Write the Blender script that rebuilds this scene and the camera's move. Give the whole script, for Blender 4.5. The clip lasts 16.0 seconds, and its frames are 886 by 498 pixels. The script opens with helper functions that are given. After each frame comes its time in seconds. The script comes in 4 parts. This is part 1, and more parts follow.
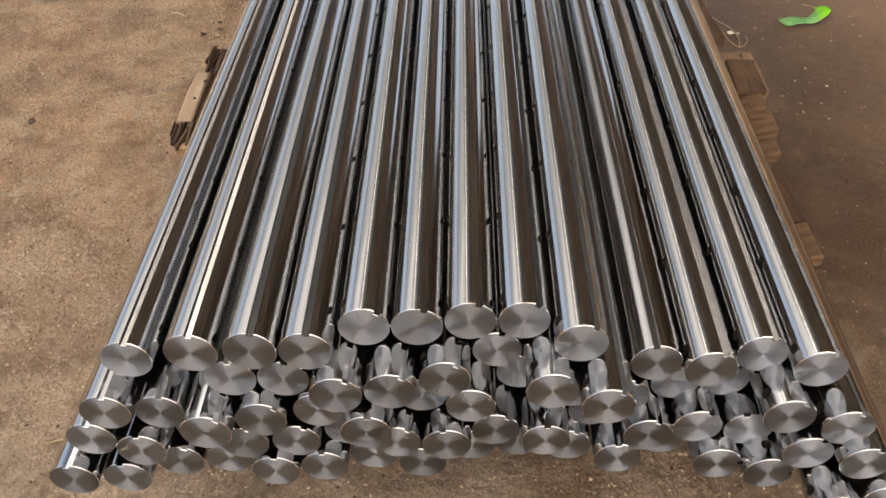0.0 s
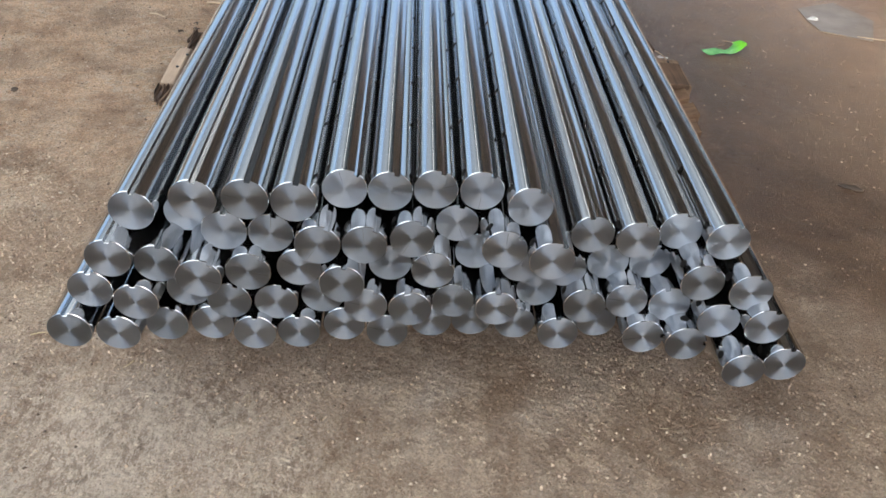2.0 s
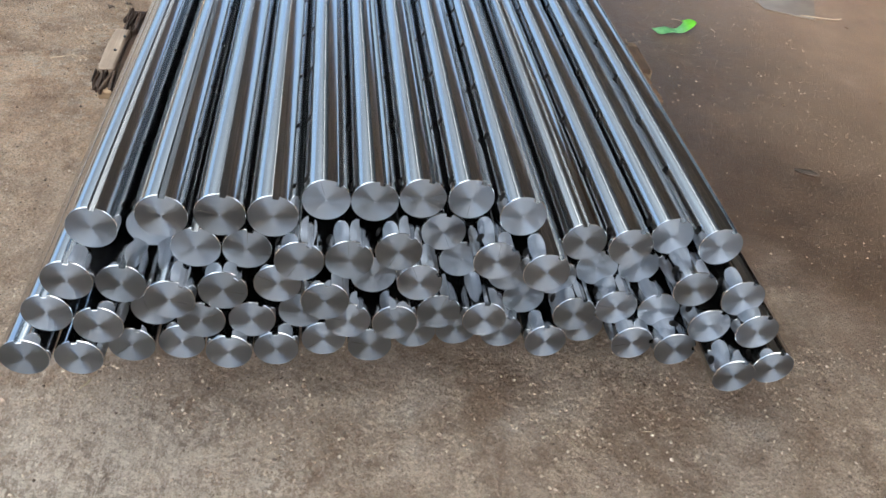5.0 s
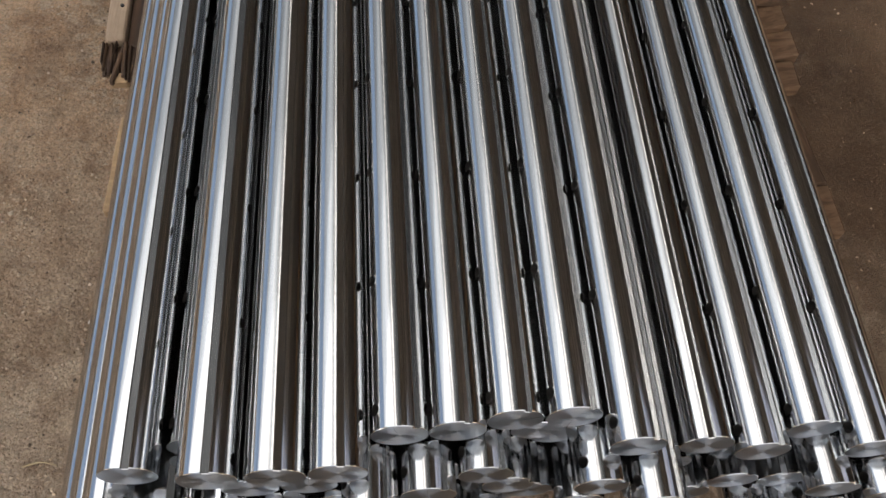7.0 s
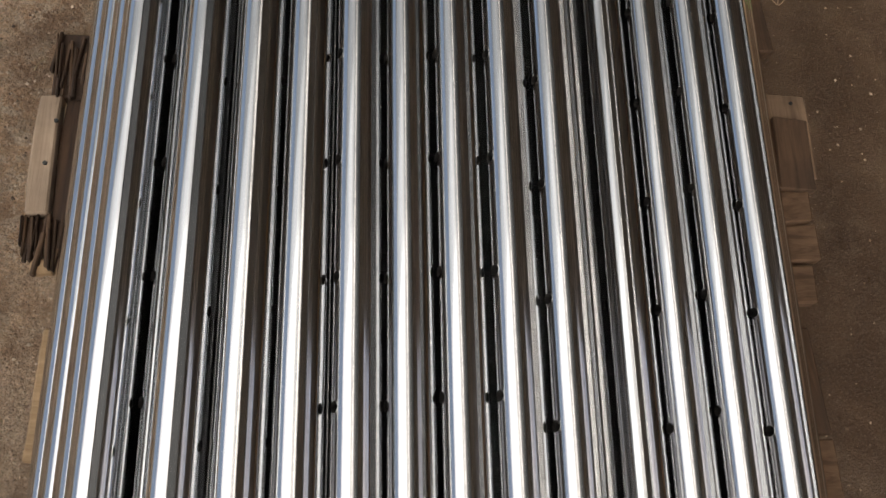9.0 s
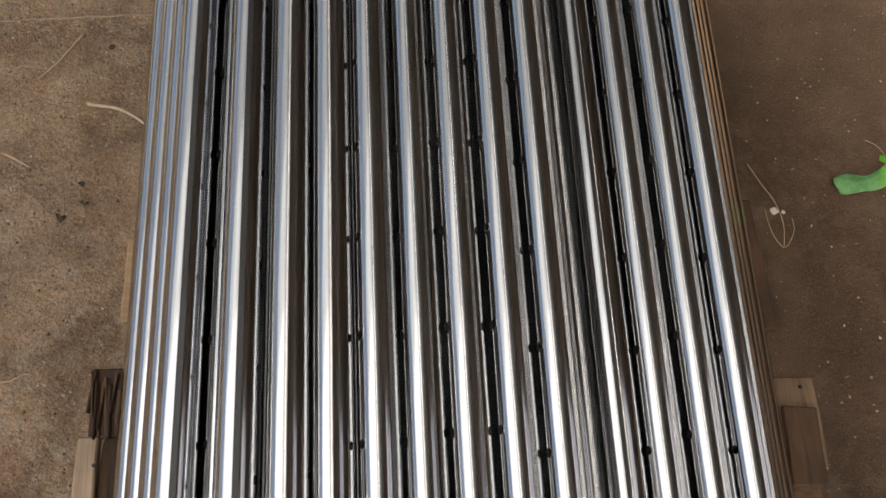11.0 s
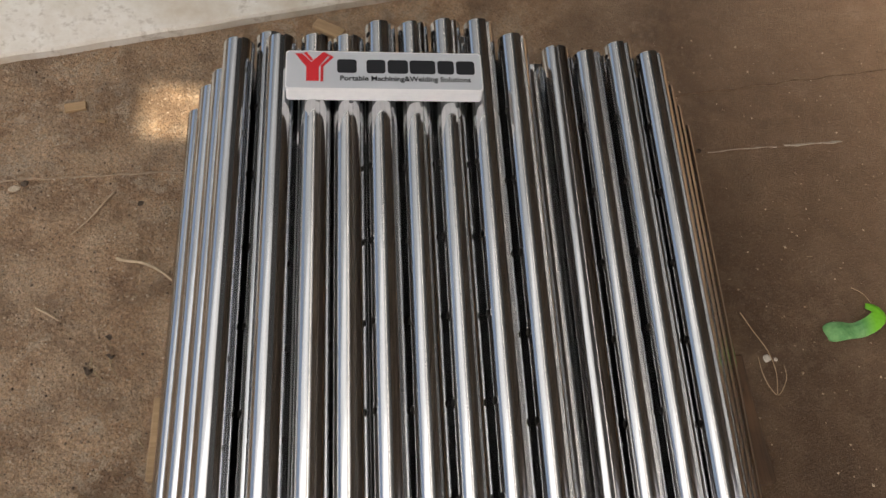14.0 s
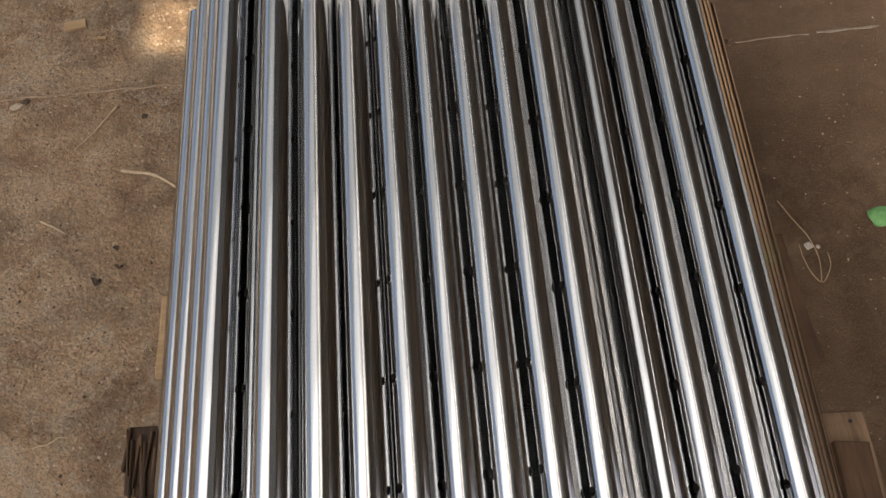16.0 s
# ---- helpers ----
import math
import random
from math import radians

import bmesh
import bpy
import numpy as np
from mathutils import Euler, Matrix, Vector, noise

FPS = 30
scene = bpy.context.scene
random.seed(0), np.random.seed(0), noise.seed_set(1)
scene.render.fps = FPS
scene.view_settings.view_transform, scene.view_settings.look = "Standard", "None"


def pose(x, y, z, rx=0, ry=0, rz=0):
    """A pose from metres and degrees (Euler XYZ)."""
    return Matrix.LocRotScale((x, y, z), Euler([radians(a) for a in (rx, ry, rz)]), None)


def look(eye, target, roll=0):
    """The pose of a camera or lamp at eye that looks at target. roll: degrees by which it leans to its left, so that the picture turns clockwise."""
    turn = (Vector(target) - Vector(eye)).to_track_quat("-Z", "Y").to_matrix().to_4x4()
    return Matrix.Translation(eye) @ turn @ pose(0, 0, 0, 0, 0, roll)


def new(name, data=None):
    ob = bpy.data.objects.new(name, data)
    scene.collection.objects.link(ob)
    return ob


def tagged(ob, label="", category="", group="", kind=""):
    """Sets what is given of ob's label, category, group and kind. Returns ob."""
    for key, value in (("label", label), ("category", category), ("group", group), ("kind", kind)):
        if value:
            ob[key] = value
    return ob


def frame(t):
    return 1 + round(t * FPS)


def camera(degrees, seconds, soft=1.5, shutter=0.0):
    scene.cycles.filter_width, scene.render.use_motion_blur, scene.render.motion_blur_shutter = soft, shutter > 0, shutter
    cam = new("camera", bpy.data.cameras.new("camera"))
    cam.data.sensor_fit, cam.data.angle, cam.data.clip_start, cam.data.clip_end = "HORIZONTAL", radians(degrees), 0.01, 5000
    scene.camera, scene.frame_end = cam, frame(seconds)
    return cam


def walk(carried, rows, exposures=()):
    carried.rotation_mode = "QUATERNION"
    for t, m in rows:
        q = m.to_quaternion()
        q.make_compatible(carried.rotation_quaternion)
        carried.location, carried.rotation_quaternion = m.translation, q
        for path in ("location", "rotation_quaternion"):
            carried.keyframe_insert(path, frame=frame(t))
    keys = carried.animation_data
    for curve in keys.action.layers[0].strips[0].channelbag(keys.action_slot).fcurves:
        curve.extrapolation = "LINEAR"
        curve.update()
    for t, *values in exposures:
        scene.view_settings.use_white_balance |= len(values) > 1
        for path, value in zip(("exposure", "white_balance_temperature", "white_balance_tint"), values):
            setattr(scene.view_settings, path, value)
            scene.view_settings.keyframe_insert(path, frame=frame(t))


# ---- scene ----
cam = camera(56.55, 16.0)
PATH = [
    (0, (0.1339, -0.6501, 1.0649), (0.1157, 0.094, 0.3971), -1.09),
    (0.5, (0.0858, -0.775, 1.0222), (0.0932, 0.0114, 0.4046), -0.28),
    (1, (0.0574, -0.8637, 1.0019), (0.1225, -0.0559, 0.4159), 3.76),
    (1.5, (0.0734, -0.9114, 0.9764), (0.138, -0.0902, 0.4095), 4.12),
    (2, (0.0994, -0.9434, 0.9514), (0.154, -0.1339, 0.3669), 4.33),
    (2.5, (0.0922, -0.9857, 0.9195), (0.1341, -0.1911, 0.3139), 5.73),
    (3, (0.0894, -1.0123, 0.8995), (0.1304, -0.2451, 0.2594), 7.34),
    (3.5, (0.0869, -1.0134, 0.8909), (0.1489, -0.2719, 0.2229), 8.88),
    (4, (0.0737, -0.9929, 0.8983), (0.1585, -0.2554, 0.2282), 9.06),
    (4.5, (0.0474, -0.9484, 0.9184), (0.1712, -0.1935, 0.2743), 8.58),
    (5, (0.0217, -0.8556, 0.9604), (0.1667, -0.0779, 0.3487), 7.33),
    (5.2, (0.0146, -0.8106, 0.9824), (0.1473, -0.0333, 0.3674), 6.72),
    (7.3, (0.0021, -0.2224, 1.2284), (0.083, 0.2444, 0.3477), 7.06),
    (7.5, (-0.0044, -0.1991, 1.2433), (0.0857, 0.2504, 0.3545), 8.51),
    (8, (-0.0084, -0.0996, 1.2391), (0.1122, 0.2795, 0.3217), 15.52),
    (8.2, (-0.0089, -0.0016, 1.2499), (0.1223, 0.3309, 0.316), 20.08),
    (10.3, (0.0167, 0.6246, 1.4185), (0.1461, 0.9667, 0.4878), 20.87),
    (10.5, (0.0124, 0.6663, 1.4486), (0.1353, 1.0082, 0.517), 19.02),
    (11, (-0.0039, 0.7629, 1.5166), (0.1024, 1.1145, 0.5865), 14.66),
    (11.5, (-0.0209, 0.8301, 1.556), (0.0942, 1.2088, 0.6377), 14.00),
    (12, (-0.033, 0.8352, 1.6092), (0.0872, 1.2468, 0.7058), 13.73),
    (12.5, (-0.0307, 0.8418, 1.6415), (0.0845, 1.2668, 0.7436), 13.49),
    (13, (-0.0412, 0.8733, 1.6512), (0.0742, 1.3016, 0.755), 13.70),
    (13.5, (-0.0337, 0.8837, 1.6605), (0.0776, 1.3186, 0.7669), 12.74),
    (14, (-0.0313, 0.8703, 1.6584), (0.0774, 1.3075, 0.7656), 12.10),
    (14.5, (-0.0367, 0.862, 1.6472), (0.0666, 1.3013, 0.7548), 11.45),
    (15, (-0.03, 0.8421, 1.6119), (0.0646, 1.2829, 0.7193), 9.93),
    (15.5, (-0.0183, 0.7892, 1.5567), (0.0631, 1.2276, 0.6616), 7.71),
    (16, (-0.004, 0.7178, 1.4943), (0.0684, 1.1545, 0.5976), 5.43),
]

# ---- world, sun, exposure ----
EXPO = [(0.0, 1.36, 7900, 11), (0.5, 1.32, 7600, 9), (1.0, 1.35, 6700, 4), (1.5, 1.5, 6300, 3), (2.0, 1.52, 6100, 3), (3.0, 1.82, 5550, 2), (4.0, 1.82, 5600, 2), (5.2, 1.5, 5900, 1), (7.3, 0.72, 6900, 7), (10.3, 0.60, 7200, 8), (16.0, 0.66, 7250, 9)]
walk(cam, [(t, look(eye, target, roll)) for t, eye, target, roll in PATH], EXPO)

SUN_DIR = Vector((0.20, -0.45, 0.87)).normalized()
world = bpy.data.worlds.new("world")
scene.world = world
world.use_nodes = True
wn = world.node_tree
bg = wn.nodes["Background"]
sky = wn.nodes.new("ShaderNodeTexSky")
sky.sky_type = "NISHITA"
sky.sun_disc = False
sky.sun_elevation = math.asin(SUN_DIR.z)
sky.sun_rotation = math.atan2(SUN_DIR.x, SUN_DIR.y)
sky.air_density, sky.dust_density, sky.ozone_density = 0.8, 7.0, 0.6
wn.links.new(sky.outputs[0], bg.inputs[0])
bg.inputs[1].default_value = 0.15

sun_data = bpy.data.lights.new("sun", "SUN")
sun_data.energy, sun_data.angle, sun_data.color = 5.0, radians(0.6), (1.0, 0.92, 0.81)
sun = new("sun", sun_data)
sun.matrix_world = look(SUN_DIR * 20, (0, 0, 0))


# ---- materials ----
class Nodes:
    """Short hand for building a node material."""

    def __init__(self, name):
        self.mat = bpy.data.materials.new(name)
        self.mat.use_nodes = True
        self.nt = self.mat.node_tree
        self.bsdf = self.nt.nodes["Principled BSDF"]
        self.coord = self.nt.nodes.new("ShaderNodeTexCoord")

    def set(self, **values):
        for key, v in values.items():
            self.bsdf.inputs[key.replace("_", " ")].default_value = v
        return self

    def link(self, a, b):
        self.nt.links.new(a, b)

    def map(self, scale=(1, 1, 1), space="Object"):
        m = self.nt.nodes.new("ShaderNodeMapping")
        m.inputs["Scale"].default_value = scale
        self.link(self.coord.outputs[space], m.inputs["Vector"])
        return m.outputs[0]

    def noise(self, scale, vec=None, detail=6, rough=0.6, dist=0.0):
        n = self.nt.nodes.new("ShaderNodeTexNoise")
        n.inputs["Scale"].default_value = scale
        n.inputs["Detail"].default_value = detail
        n.inputs["Roughness"].default_value = rough
        n.inputs["Distortion"].default_value = dist
        self.link(vec if vec is not None else self.map(), n.inputs["Vector"])
        return n.outputs["Fac"]

    def voronoi(self, scale, vec=None, feature="F1", out="Distance"):
        n = self.nt.nodes.new("ShaderNodeTexVoronoi")
        n.feature = feature
        n.inputs["Scale"].default_value = scale
        self.link(vec if vec is not None else self.map(), n.inputs["Vector"])
        return n.outputs[out]

    def ramp(self, fac, *stops):
        r = self.nt.nodes.new("ShaderNodeValToRGB")
        el = r.color_ramp.elements
        while len(el) < len(stops):
            el.new(0.5)
        for e, (p, c) in zip(el, stops):
            e.position = p
            e.color = (*c, 1) if len(c) == 3 else c
        self.link(fac, r.inputs[0])
        return r.outputs[0]

    def grey(self, fac, *stops):
        return self.ramp(fac, *[(p, (v, v, v)) for p, v in stops])

    def mix(self, fac, a, b, mode="MIX"):
        m = self.nt.nodes.new("ShaderNodeMix")
        m.data_type, m.blend_type = "RGBA", mode
        for sock, v in ((m.inputs[0], fac), (m.inputs[6], a), (m.inputs[7], b)):
            if hasattr(v, "links"):
                self.link(v, sock)
            else:
                sock.default_value = v if isinstance(v, (int, float)) else (*v, 1)
        return m.outputs[2]

    def math(self, op, a, b):
        m = self.nt.nodes.new("ShaderNodeMath")
        m.operation = op
        for sock, v in ((m.inputs[0], a), (m.inputs[1], b)):
            if hasattr(v, "links"):
                self.link(v, sock)
            else:
                sock.default_value = v
        return m.outputs[0]

    def bump(self, height, strength=0.3, distance=0.002, prev=None):
        b = self.nt.nodes.new("ShaderNodeBump")
        b.inputs["Strength"].default_value = strength
        b.inputs["Distance"].default_value = distance
        self.link(height, b.inputs["Height"])
        if prev is not None:
            self.link(prev, b.inputs["Normal"])
        self.link(b.outputs[0], self.bsdf.inputs["Normal"])
        return b.outputs[0]

    def into(self, sock, out):
        self.link(out, self.bsdf.inputs[sock])
        return self


def make_chrome():
    """Centreless ground steel: bright, with faint rings round the bar and long drawn streaks."""
    n = Nodes("ground_steel").set(Metallic=1.0, Roughness=0.1)
    long = n.noise(260, n.map((1, 0.02, 1)), 3)
    n.into("Base Color", n.ramp(long, (0.3, (0.53, 0.535, 0.54)), (0.7, (0.66, 0.665, 0.67))))
    ring = n.noise(900, n.map((0.05, 1, 0.05)), 2)
    spot = n.noise(22, n.map((1, 0.15, 1)), 5)
    n.into("Roughness", n.grey(n.mix(0.75, ring, spot), (0.35, 0.10), (0.7, 0.15)))
    n.bump(long, 0.09, 0.0002)
    return n.mat


def make_turned():
    """Faced steel with fine circular tool marks."""
    n = Nodes("turned_steel").set(Metallic=1.0, Roughness=0.34)
    n.bsdf.inputs["Anisotropic"].default_value = 1.0
    n.bsdf.inputs["Anisotropic Rotation"].default_value = 0.25
    tan = n.nt.nodes.new("ShaderNodeTangent")
    tan.direction_type, tan.axis = "RADIAL", "Y"
    n.link(tan.outputs[0], n.bsdf.inputs["Tangent"])
    w = n.nt.nodes.new("ShaderNodeTexWave")
    w.wave_type, w.rings_direction = "RINGS", "Y"
    w.inputs["Scale"].default_value = 420
    w.inputs["Distortion"].default_value = 0.4
    n.link(n.map(), w.inputs["Vector"])
    info = n.nt.nodes.new("ShaderNodeObjectInfo")
    blot = n.math("ADD", n.math("MULTIPLY", n.noise(25, None, 2), 0.35), n.math("MULTIPLY", info.outputs["Random"], 0.6))
    tone = n.ramp(blot, (0.25, (0.215, 0.238, 0.27)), (0.75, (0.36, 0.39, 0.435)))
    n.into("Base Color", n.mix(0.4, tone, n.ramp(w.outputs["Fac"], (0, (0.21, 0.23, 0.255)), (1, (0.34, 0.365, 0.40)))))
    n.into("Roughness", n.grey(info.outputs["Random"], (0.0, 0.40), (1.0, 0.46)))
    n.bump(w.outputs["Fac"], 0.06, 0.0001)
    return n.mat


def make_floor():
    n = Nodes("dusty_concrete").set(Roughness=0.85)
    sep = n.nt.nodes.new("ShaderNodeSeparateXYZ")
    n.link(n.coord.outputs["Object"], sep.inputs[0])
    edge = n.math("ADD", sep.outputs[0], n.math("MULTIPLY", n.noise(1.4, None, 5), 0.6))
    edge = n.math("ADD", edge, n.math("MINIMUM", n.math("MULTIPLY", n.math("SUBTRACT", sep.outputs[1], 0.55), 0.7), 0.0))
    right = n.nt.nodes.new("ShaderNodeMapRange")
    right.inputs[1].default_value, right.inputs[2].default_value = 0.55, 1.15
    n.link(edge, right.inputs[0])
    big, mid, fine = n.noise(1.7, None, 6), n.noise(9, None, 9, 0.72), n.noise(150, None, 5, 0.75)
    speck = n.noise(55, None, 7, 0.75)
    dusty = n.ramp(mid, (0.34, (0.22, 0.150, 0.098)), (0.46, (0.42, 0.310, 0.218)), (0.56, (0.62, 0.49, 0.365)), (0.70, (0.78, 0.665, 0.54)))
    inner = n.nt.nodes.new("ShaderNodeMapRange")
    inner.inputs[1].default_value, inner.inputs[2].default_value = 0.35, 1.2
    n.link(n.math("ADD", sep.outputs[1], n.math("MULTIPLY", n.noise(2.6, None, 5), 0.7)), inner.inputs[0])
    earthy = n.ramp(mid, (0.34, (0.29, 0.160, 0.086)), (0.46, (0.57, 0.355, 0.20)), (0.57, (0.75, 0.515, 0.32)), (0.70, (0.84, 0.63, 0.43)))
    dusty = n.mix(inner.outputs[0], dusty, earthy)
    # trodden brown floor on the right, darkened further for the shade beside the pile
    trod_shaded = n.ramp(mid, (0.25, (0.052, 0.027, 0.013)), (0.55, (0.085, 0.046, 0.023)), (0.8, (0.14, 0.088, 0.051)))
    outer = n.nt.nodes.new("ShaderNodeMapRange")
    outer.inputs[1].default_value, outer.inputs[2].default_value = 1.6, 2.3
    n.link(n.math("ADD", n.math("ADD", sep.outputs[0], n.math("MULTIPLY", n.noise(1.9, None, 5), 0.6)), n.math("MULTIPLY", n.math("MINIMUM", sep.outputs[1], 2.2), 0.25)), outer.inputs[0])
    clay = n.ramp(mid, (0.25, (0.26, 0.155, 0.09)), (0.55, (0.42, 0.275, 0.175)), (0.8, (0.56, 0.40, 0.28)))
    trod_shaded = n.mix(outer.outputs[0], trod_shaded, clay)
    col = n.mix(right.outputs[0], dusty, trod_shaded)
    col = n.mix(n.math("MULTIPLY", n.grey(big, (0.50, 0.0), (0.66, 0.45)), n.math("SUBTRACT", 1.0, n.math("MULTIPLY", right.outputs[0], 0.75))), col, (0.58, 0.41, 0.265))
    col = n.mix(n.grey(speck, (0.36, 0.40), (0.46, 0.0)), col, (0.19, 0.125, 0.08))
    crust = n.math("MULTIPLY", n.grey(n.noise(24, None, 9, 0.78, 0.4), (0.50, 0.0), (0.56, 1.0)), n.grey(n.noise(3.1, None, 4), (0.42, 0.0), (0.55, 1.0)))
    col = n.mix(n.math("MULTIPLY", crust, n.math("SUBTRACT", 1.0, n.math("MULTIPLY", right.outputs[0], 0.93))), col, (0.70, 0.545, 0.39))
    col = n.mix(n.grey(fine, (0.38, 0.38), (0.5, 0.0)), col, (0.15, 0.098, 0.062))
    warped = n.mix(0.012, n.map(), n.ramp(n.noise(70, None, 4), (0.3, (0, 0, 0)), (0.7, (1, 1, 1))), "ADD")
    pit_depth = n.voronoi(210, warped)
    loose = n.math("MULTIPLY", n.grey(speck, (0.40, 0.15), (0.56, 1.0)), n.math("SUBTRACT", 1.0, n.math("MULTIPLY", right.outputs[0], 0.75)))
    # relief shading put into the colour: pale lump tops, dark pits between
    col = n.mix(n.math("MULTIPLY", n.grey(pit_depth, (0.18, 0.62), (0.34, 0.0)), loose), col, (0.80, 0.68, 0.53))
    col = n.mix(n.math("MULTIPLY", n.grey(pit_depth, (0.52, 0.0), (0.72, 0.40)), loose), col, (0.20, 0.135, 0.085))
    stain = n.math("MULTIPLY", n.grey(n.noise(5.5, None, 8, 0.7, 0.5), (0.46, 0.0), (0.62, 0.75)), n.math("SUBTRACT", 1.0, n.math("MULTIPLY", right.outputs[0], 0.7)))
    col = n.mix(stain, col, (0.26, 0.165, 0.098))
    # a damp oily stain and a patch of pale scuffed crust on the open floor before the bars
    def blot(cx, cy, rx, ry, soft):
        v = n.nt.nodes.new("ShaderNodeMapping")
        v.inputs["Location"].default_value = (-cx / rx, -cy / ry, 0)
        v.inputs["Scale"].default_value = (1 / rx, 1 / ry, 0)
        n.link(n.coord.outputs["Object"], v.inputs["Vector"])
        ln = n.nt.nodes.new("ShaderNodeVectorMath")
        ln.operation = "LENGTH"
        n.link(v.outputs[0], ln.inputs[0])
        return n.grey(n.math("ADD", n.math("MULTIPLY", ln.outputs["Value"], 0.5), n.math("MULTIPLY", n.math("SUBTRACT", n.noise(7, None, 8, 0.7), 0.5), 0.9)), (0.5 - soft, 1.0), (0.5, 0.0))

    col = n.mix(n.math("MULTIPLY", blot(-0.42, -0.52, 0.42, 0.22, 0.22), 0.8), col, (0.13, 0.09, 0.06))
    rub = n.math("MULTIPLY", blot(-0.28, -0.12, 0.55, 0.28, 0.42), n.grey(n.noise(52, n.map((1.6, 0.8, 1)), 9, 0.85), (0.485, 0.0), (0.53, 0.8)))
    col = n.mix(rub, col, (0.76, 0.64, 0.50))
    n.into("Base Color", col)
    n.into("Roughness", n.mix(right.outputs[0], n.grey(mid, (0.3, 0.65), (0.7, 0.45)), n.grey(mid, (0.3, 0.26), (0.7, 0.42))))
    lumps = n.grey(pit_depth, (0.0, 1.0), (0.75, 0.0))
    # trodden clay at the inner side is smooth, the dusty concrete rough
    calm = n.math("SUBTRACT", 1.0, n.math("MULTIPLY", right.outputs[0], 0.85))
    b = None
    for height, strength, depth in ((fine, 1.0, 0.004), (lumps, 1.0, 0.006), (speck, 0.9, 0.012), (n.noise(95, None, 3, 0.5), 0.8, 0.006), (mid, 0.4, 0.012)):
        b = n.bump(n.math("MULTIPLY", height, calm), strength, depth, b)
    return n.mat


def make_wood(name, dark, light, rot=0.4, axis=0):
    n = Nodes(name).set(Roughness=0.85)
    sc = [16.0, 16.0, 16.0]
    sc[axis] = 0.8
    grain = n.noise(6, n.map(sc), 6, 0.65, 0.6)
    stain = n.noise(9, None, 5)
    col = n.ramp(grain, (0.3, dark), (0.7, light))
    n.into("Base Color", n.mix(n.grey(stain, (0.45, 0.0), (0.68, rot)), col, (0.05, 0.032, 0.022)))
    n.bump(grain, 0.5, 0.003)
    return n.mat


def make_plain(name, dark, light, scale=30, rough=0.7, bump=0.2, metallic=0.0):
    n = Nodes(name).set(Roughness=rough, Metallic=metallic)
    a = n.noise(scale, None, 6)
    n.into("Base Color", n.ramp(a, (0.3, dark), (0.7, light)))
    if bump:
        n.bump(a, bump, 0.002)
    return n.mat


def make_whitewash():
    n = Nodes("dirty_whitewash").set(Roughness=0.8)
    a, b = n.noise(5, None, 8, 0.7), n.noise(38, None, 6, 0.7)
    col = n.ramp(a, (0.35, (0.66, 0.58, 0.47)), (0.6, (0.86, 0.82, 0.75)))
    col = n.mix(n.grey(n.mix(0.5, a, b), (0.53, 0.0), (0.64, 0.7)), col, (0.34, 0.26, 0.17))
    n.into("Base Color", col)
    n.bump(b, 0.3, 0.003)
    return n.mat


M_STEEL, M_TURNED, M_FLOOR = make_chrome(), make_turned(), make_floor()
# near-black: shade inside the cross holes is in the colour; nail heads share it
M_BORE = make_plain("bore_shade_and_nail", (0.012, 0.011, 0.010), (0.03, 0.028, 0.026), 200, 0.5, 0)
M_SCRIBE = make_plain("scribed_line", (0.10, 0.10, 0.10), (0.20, 0.20, 0.20), 300, 0.5, 0, 1.0)
M_WOOD = make_wood("pallet_wood", (0.11, 0.062, 0.034), (0.25, 0.15, 0.086), 0.5)
M_WOOD_Y = make_wood("pallet_wood_lengthwise", (0.20, 0.125, 0.076), (0.40, 0.27, 0.17), 0.45, 1)
M_ROT_SHADE = make_wood("rot_and_shade_wood", (0.018, 0.010, 0.006), (0.095, 0.048, 0.024), 0.6, 1)
M_BROWN = make_wood("brown_plank", (0.075, 0.042, 0.023), (0.19, 0.11, 0.062), 0.55, 1)
M_GREY = make_wood("grey_dusty_wood", (0.30, 0.21, 0.14), (0.50, 0.37, 0.26), 0.3, 1)
M_PALE = make_wood("fresh_wood", (0.30, 0.19, 0.10), (0.50, 0.34, 0.19), 0.2)
M_WHITE = make_whitewash()
M_ROOF = make_plain("dull_roof_sheet", (0.085, 0.103, 0.125), (0.145, 0.17, 0.20), 3, 0.7, 0.1)
M_WALL = make_plain("shed_wall", (0.20, 0.15, 0.11), (0.30, 0.23, 0.17), 2, 0.85, 0.2)
M_YARD = make_plain("yard_earth", (0.20, 0.15, 0.10), (0.32, 0.25, 0.18), 1.5, 0.9, 0.3)


# ---- helpers of this file ----
def part(name, bm, mat, parent=None, label=""):
    me = bpy.data.meshes.new(name)
    bm.to_mesh(me)
    bm.free()
    for m in mat if isinstance(mat, (list, tuple)) else [mat]:
        me.materials.append(m)
    ob = new(name, me)
    if parent is not None:
        ob.parent = parent
    if label:
        ob["label"] = label
    return ob


def share(name, me, parent, m=None):
    ob = new(name, me)
    ob.parent = parent
    if m is not None:
        ob.matrix_basis = m
    return ob


def box(bm, x0, x1, y0, y1, z0, z1):
    v = [bm.verts.new((x, y, z)) for z in (z0, z1) for y in (y0, y1) for x in (x0, x1)]
    for f in ((0, 2, 3, 1), (4, 5, 7, 6), (0, 1, 5, 4), (2, 6, 7, 3), (0, 4, 6, 2), (1, 3, 7, 5)):
        bm.faces.new([v[i] for i in f])
    return v


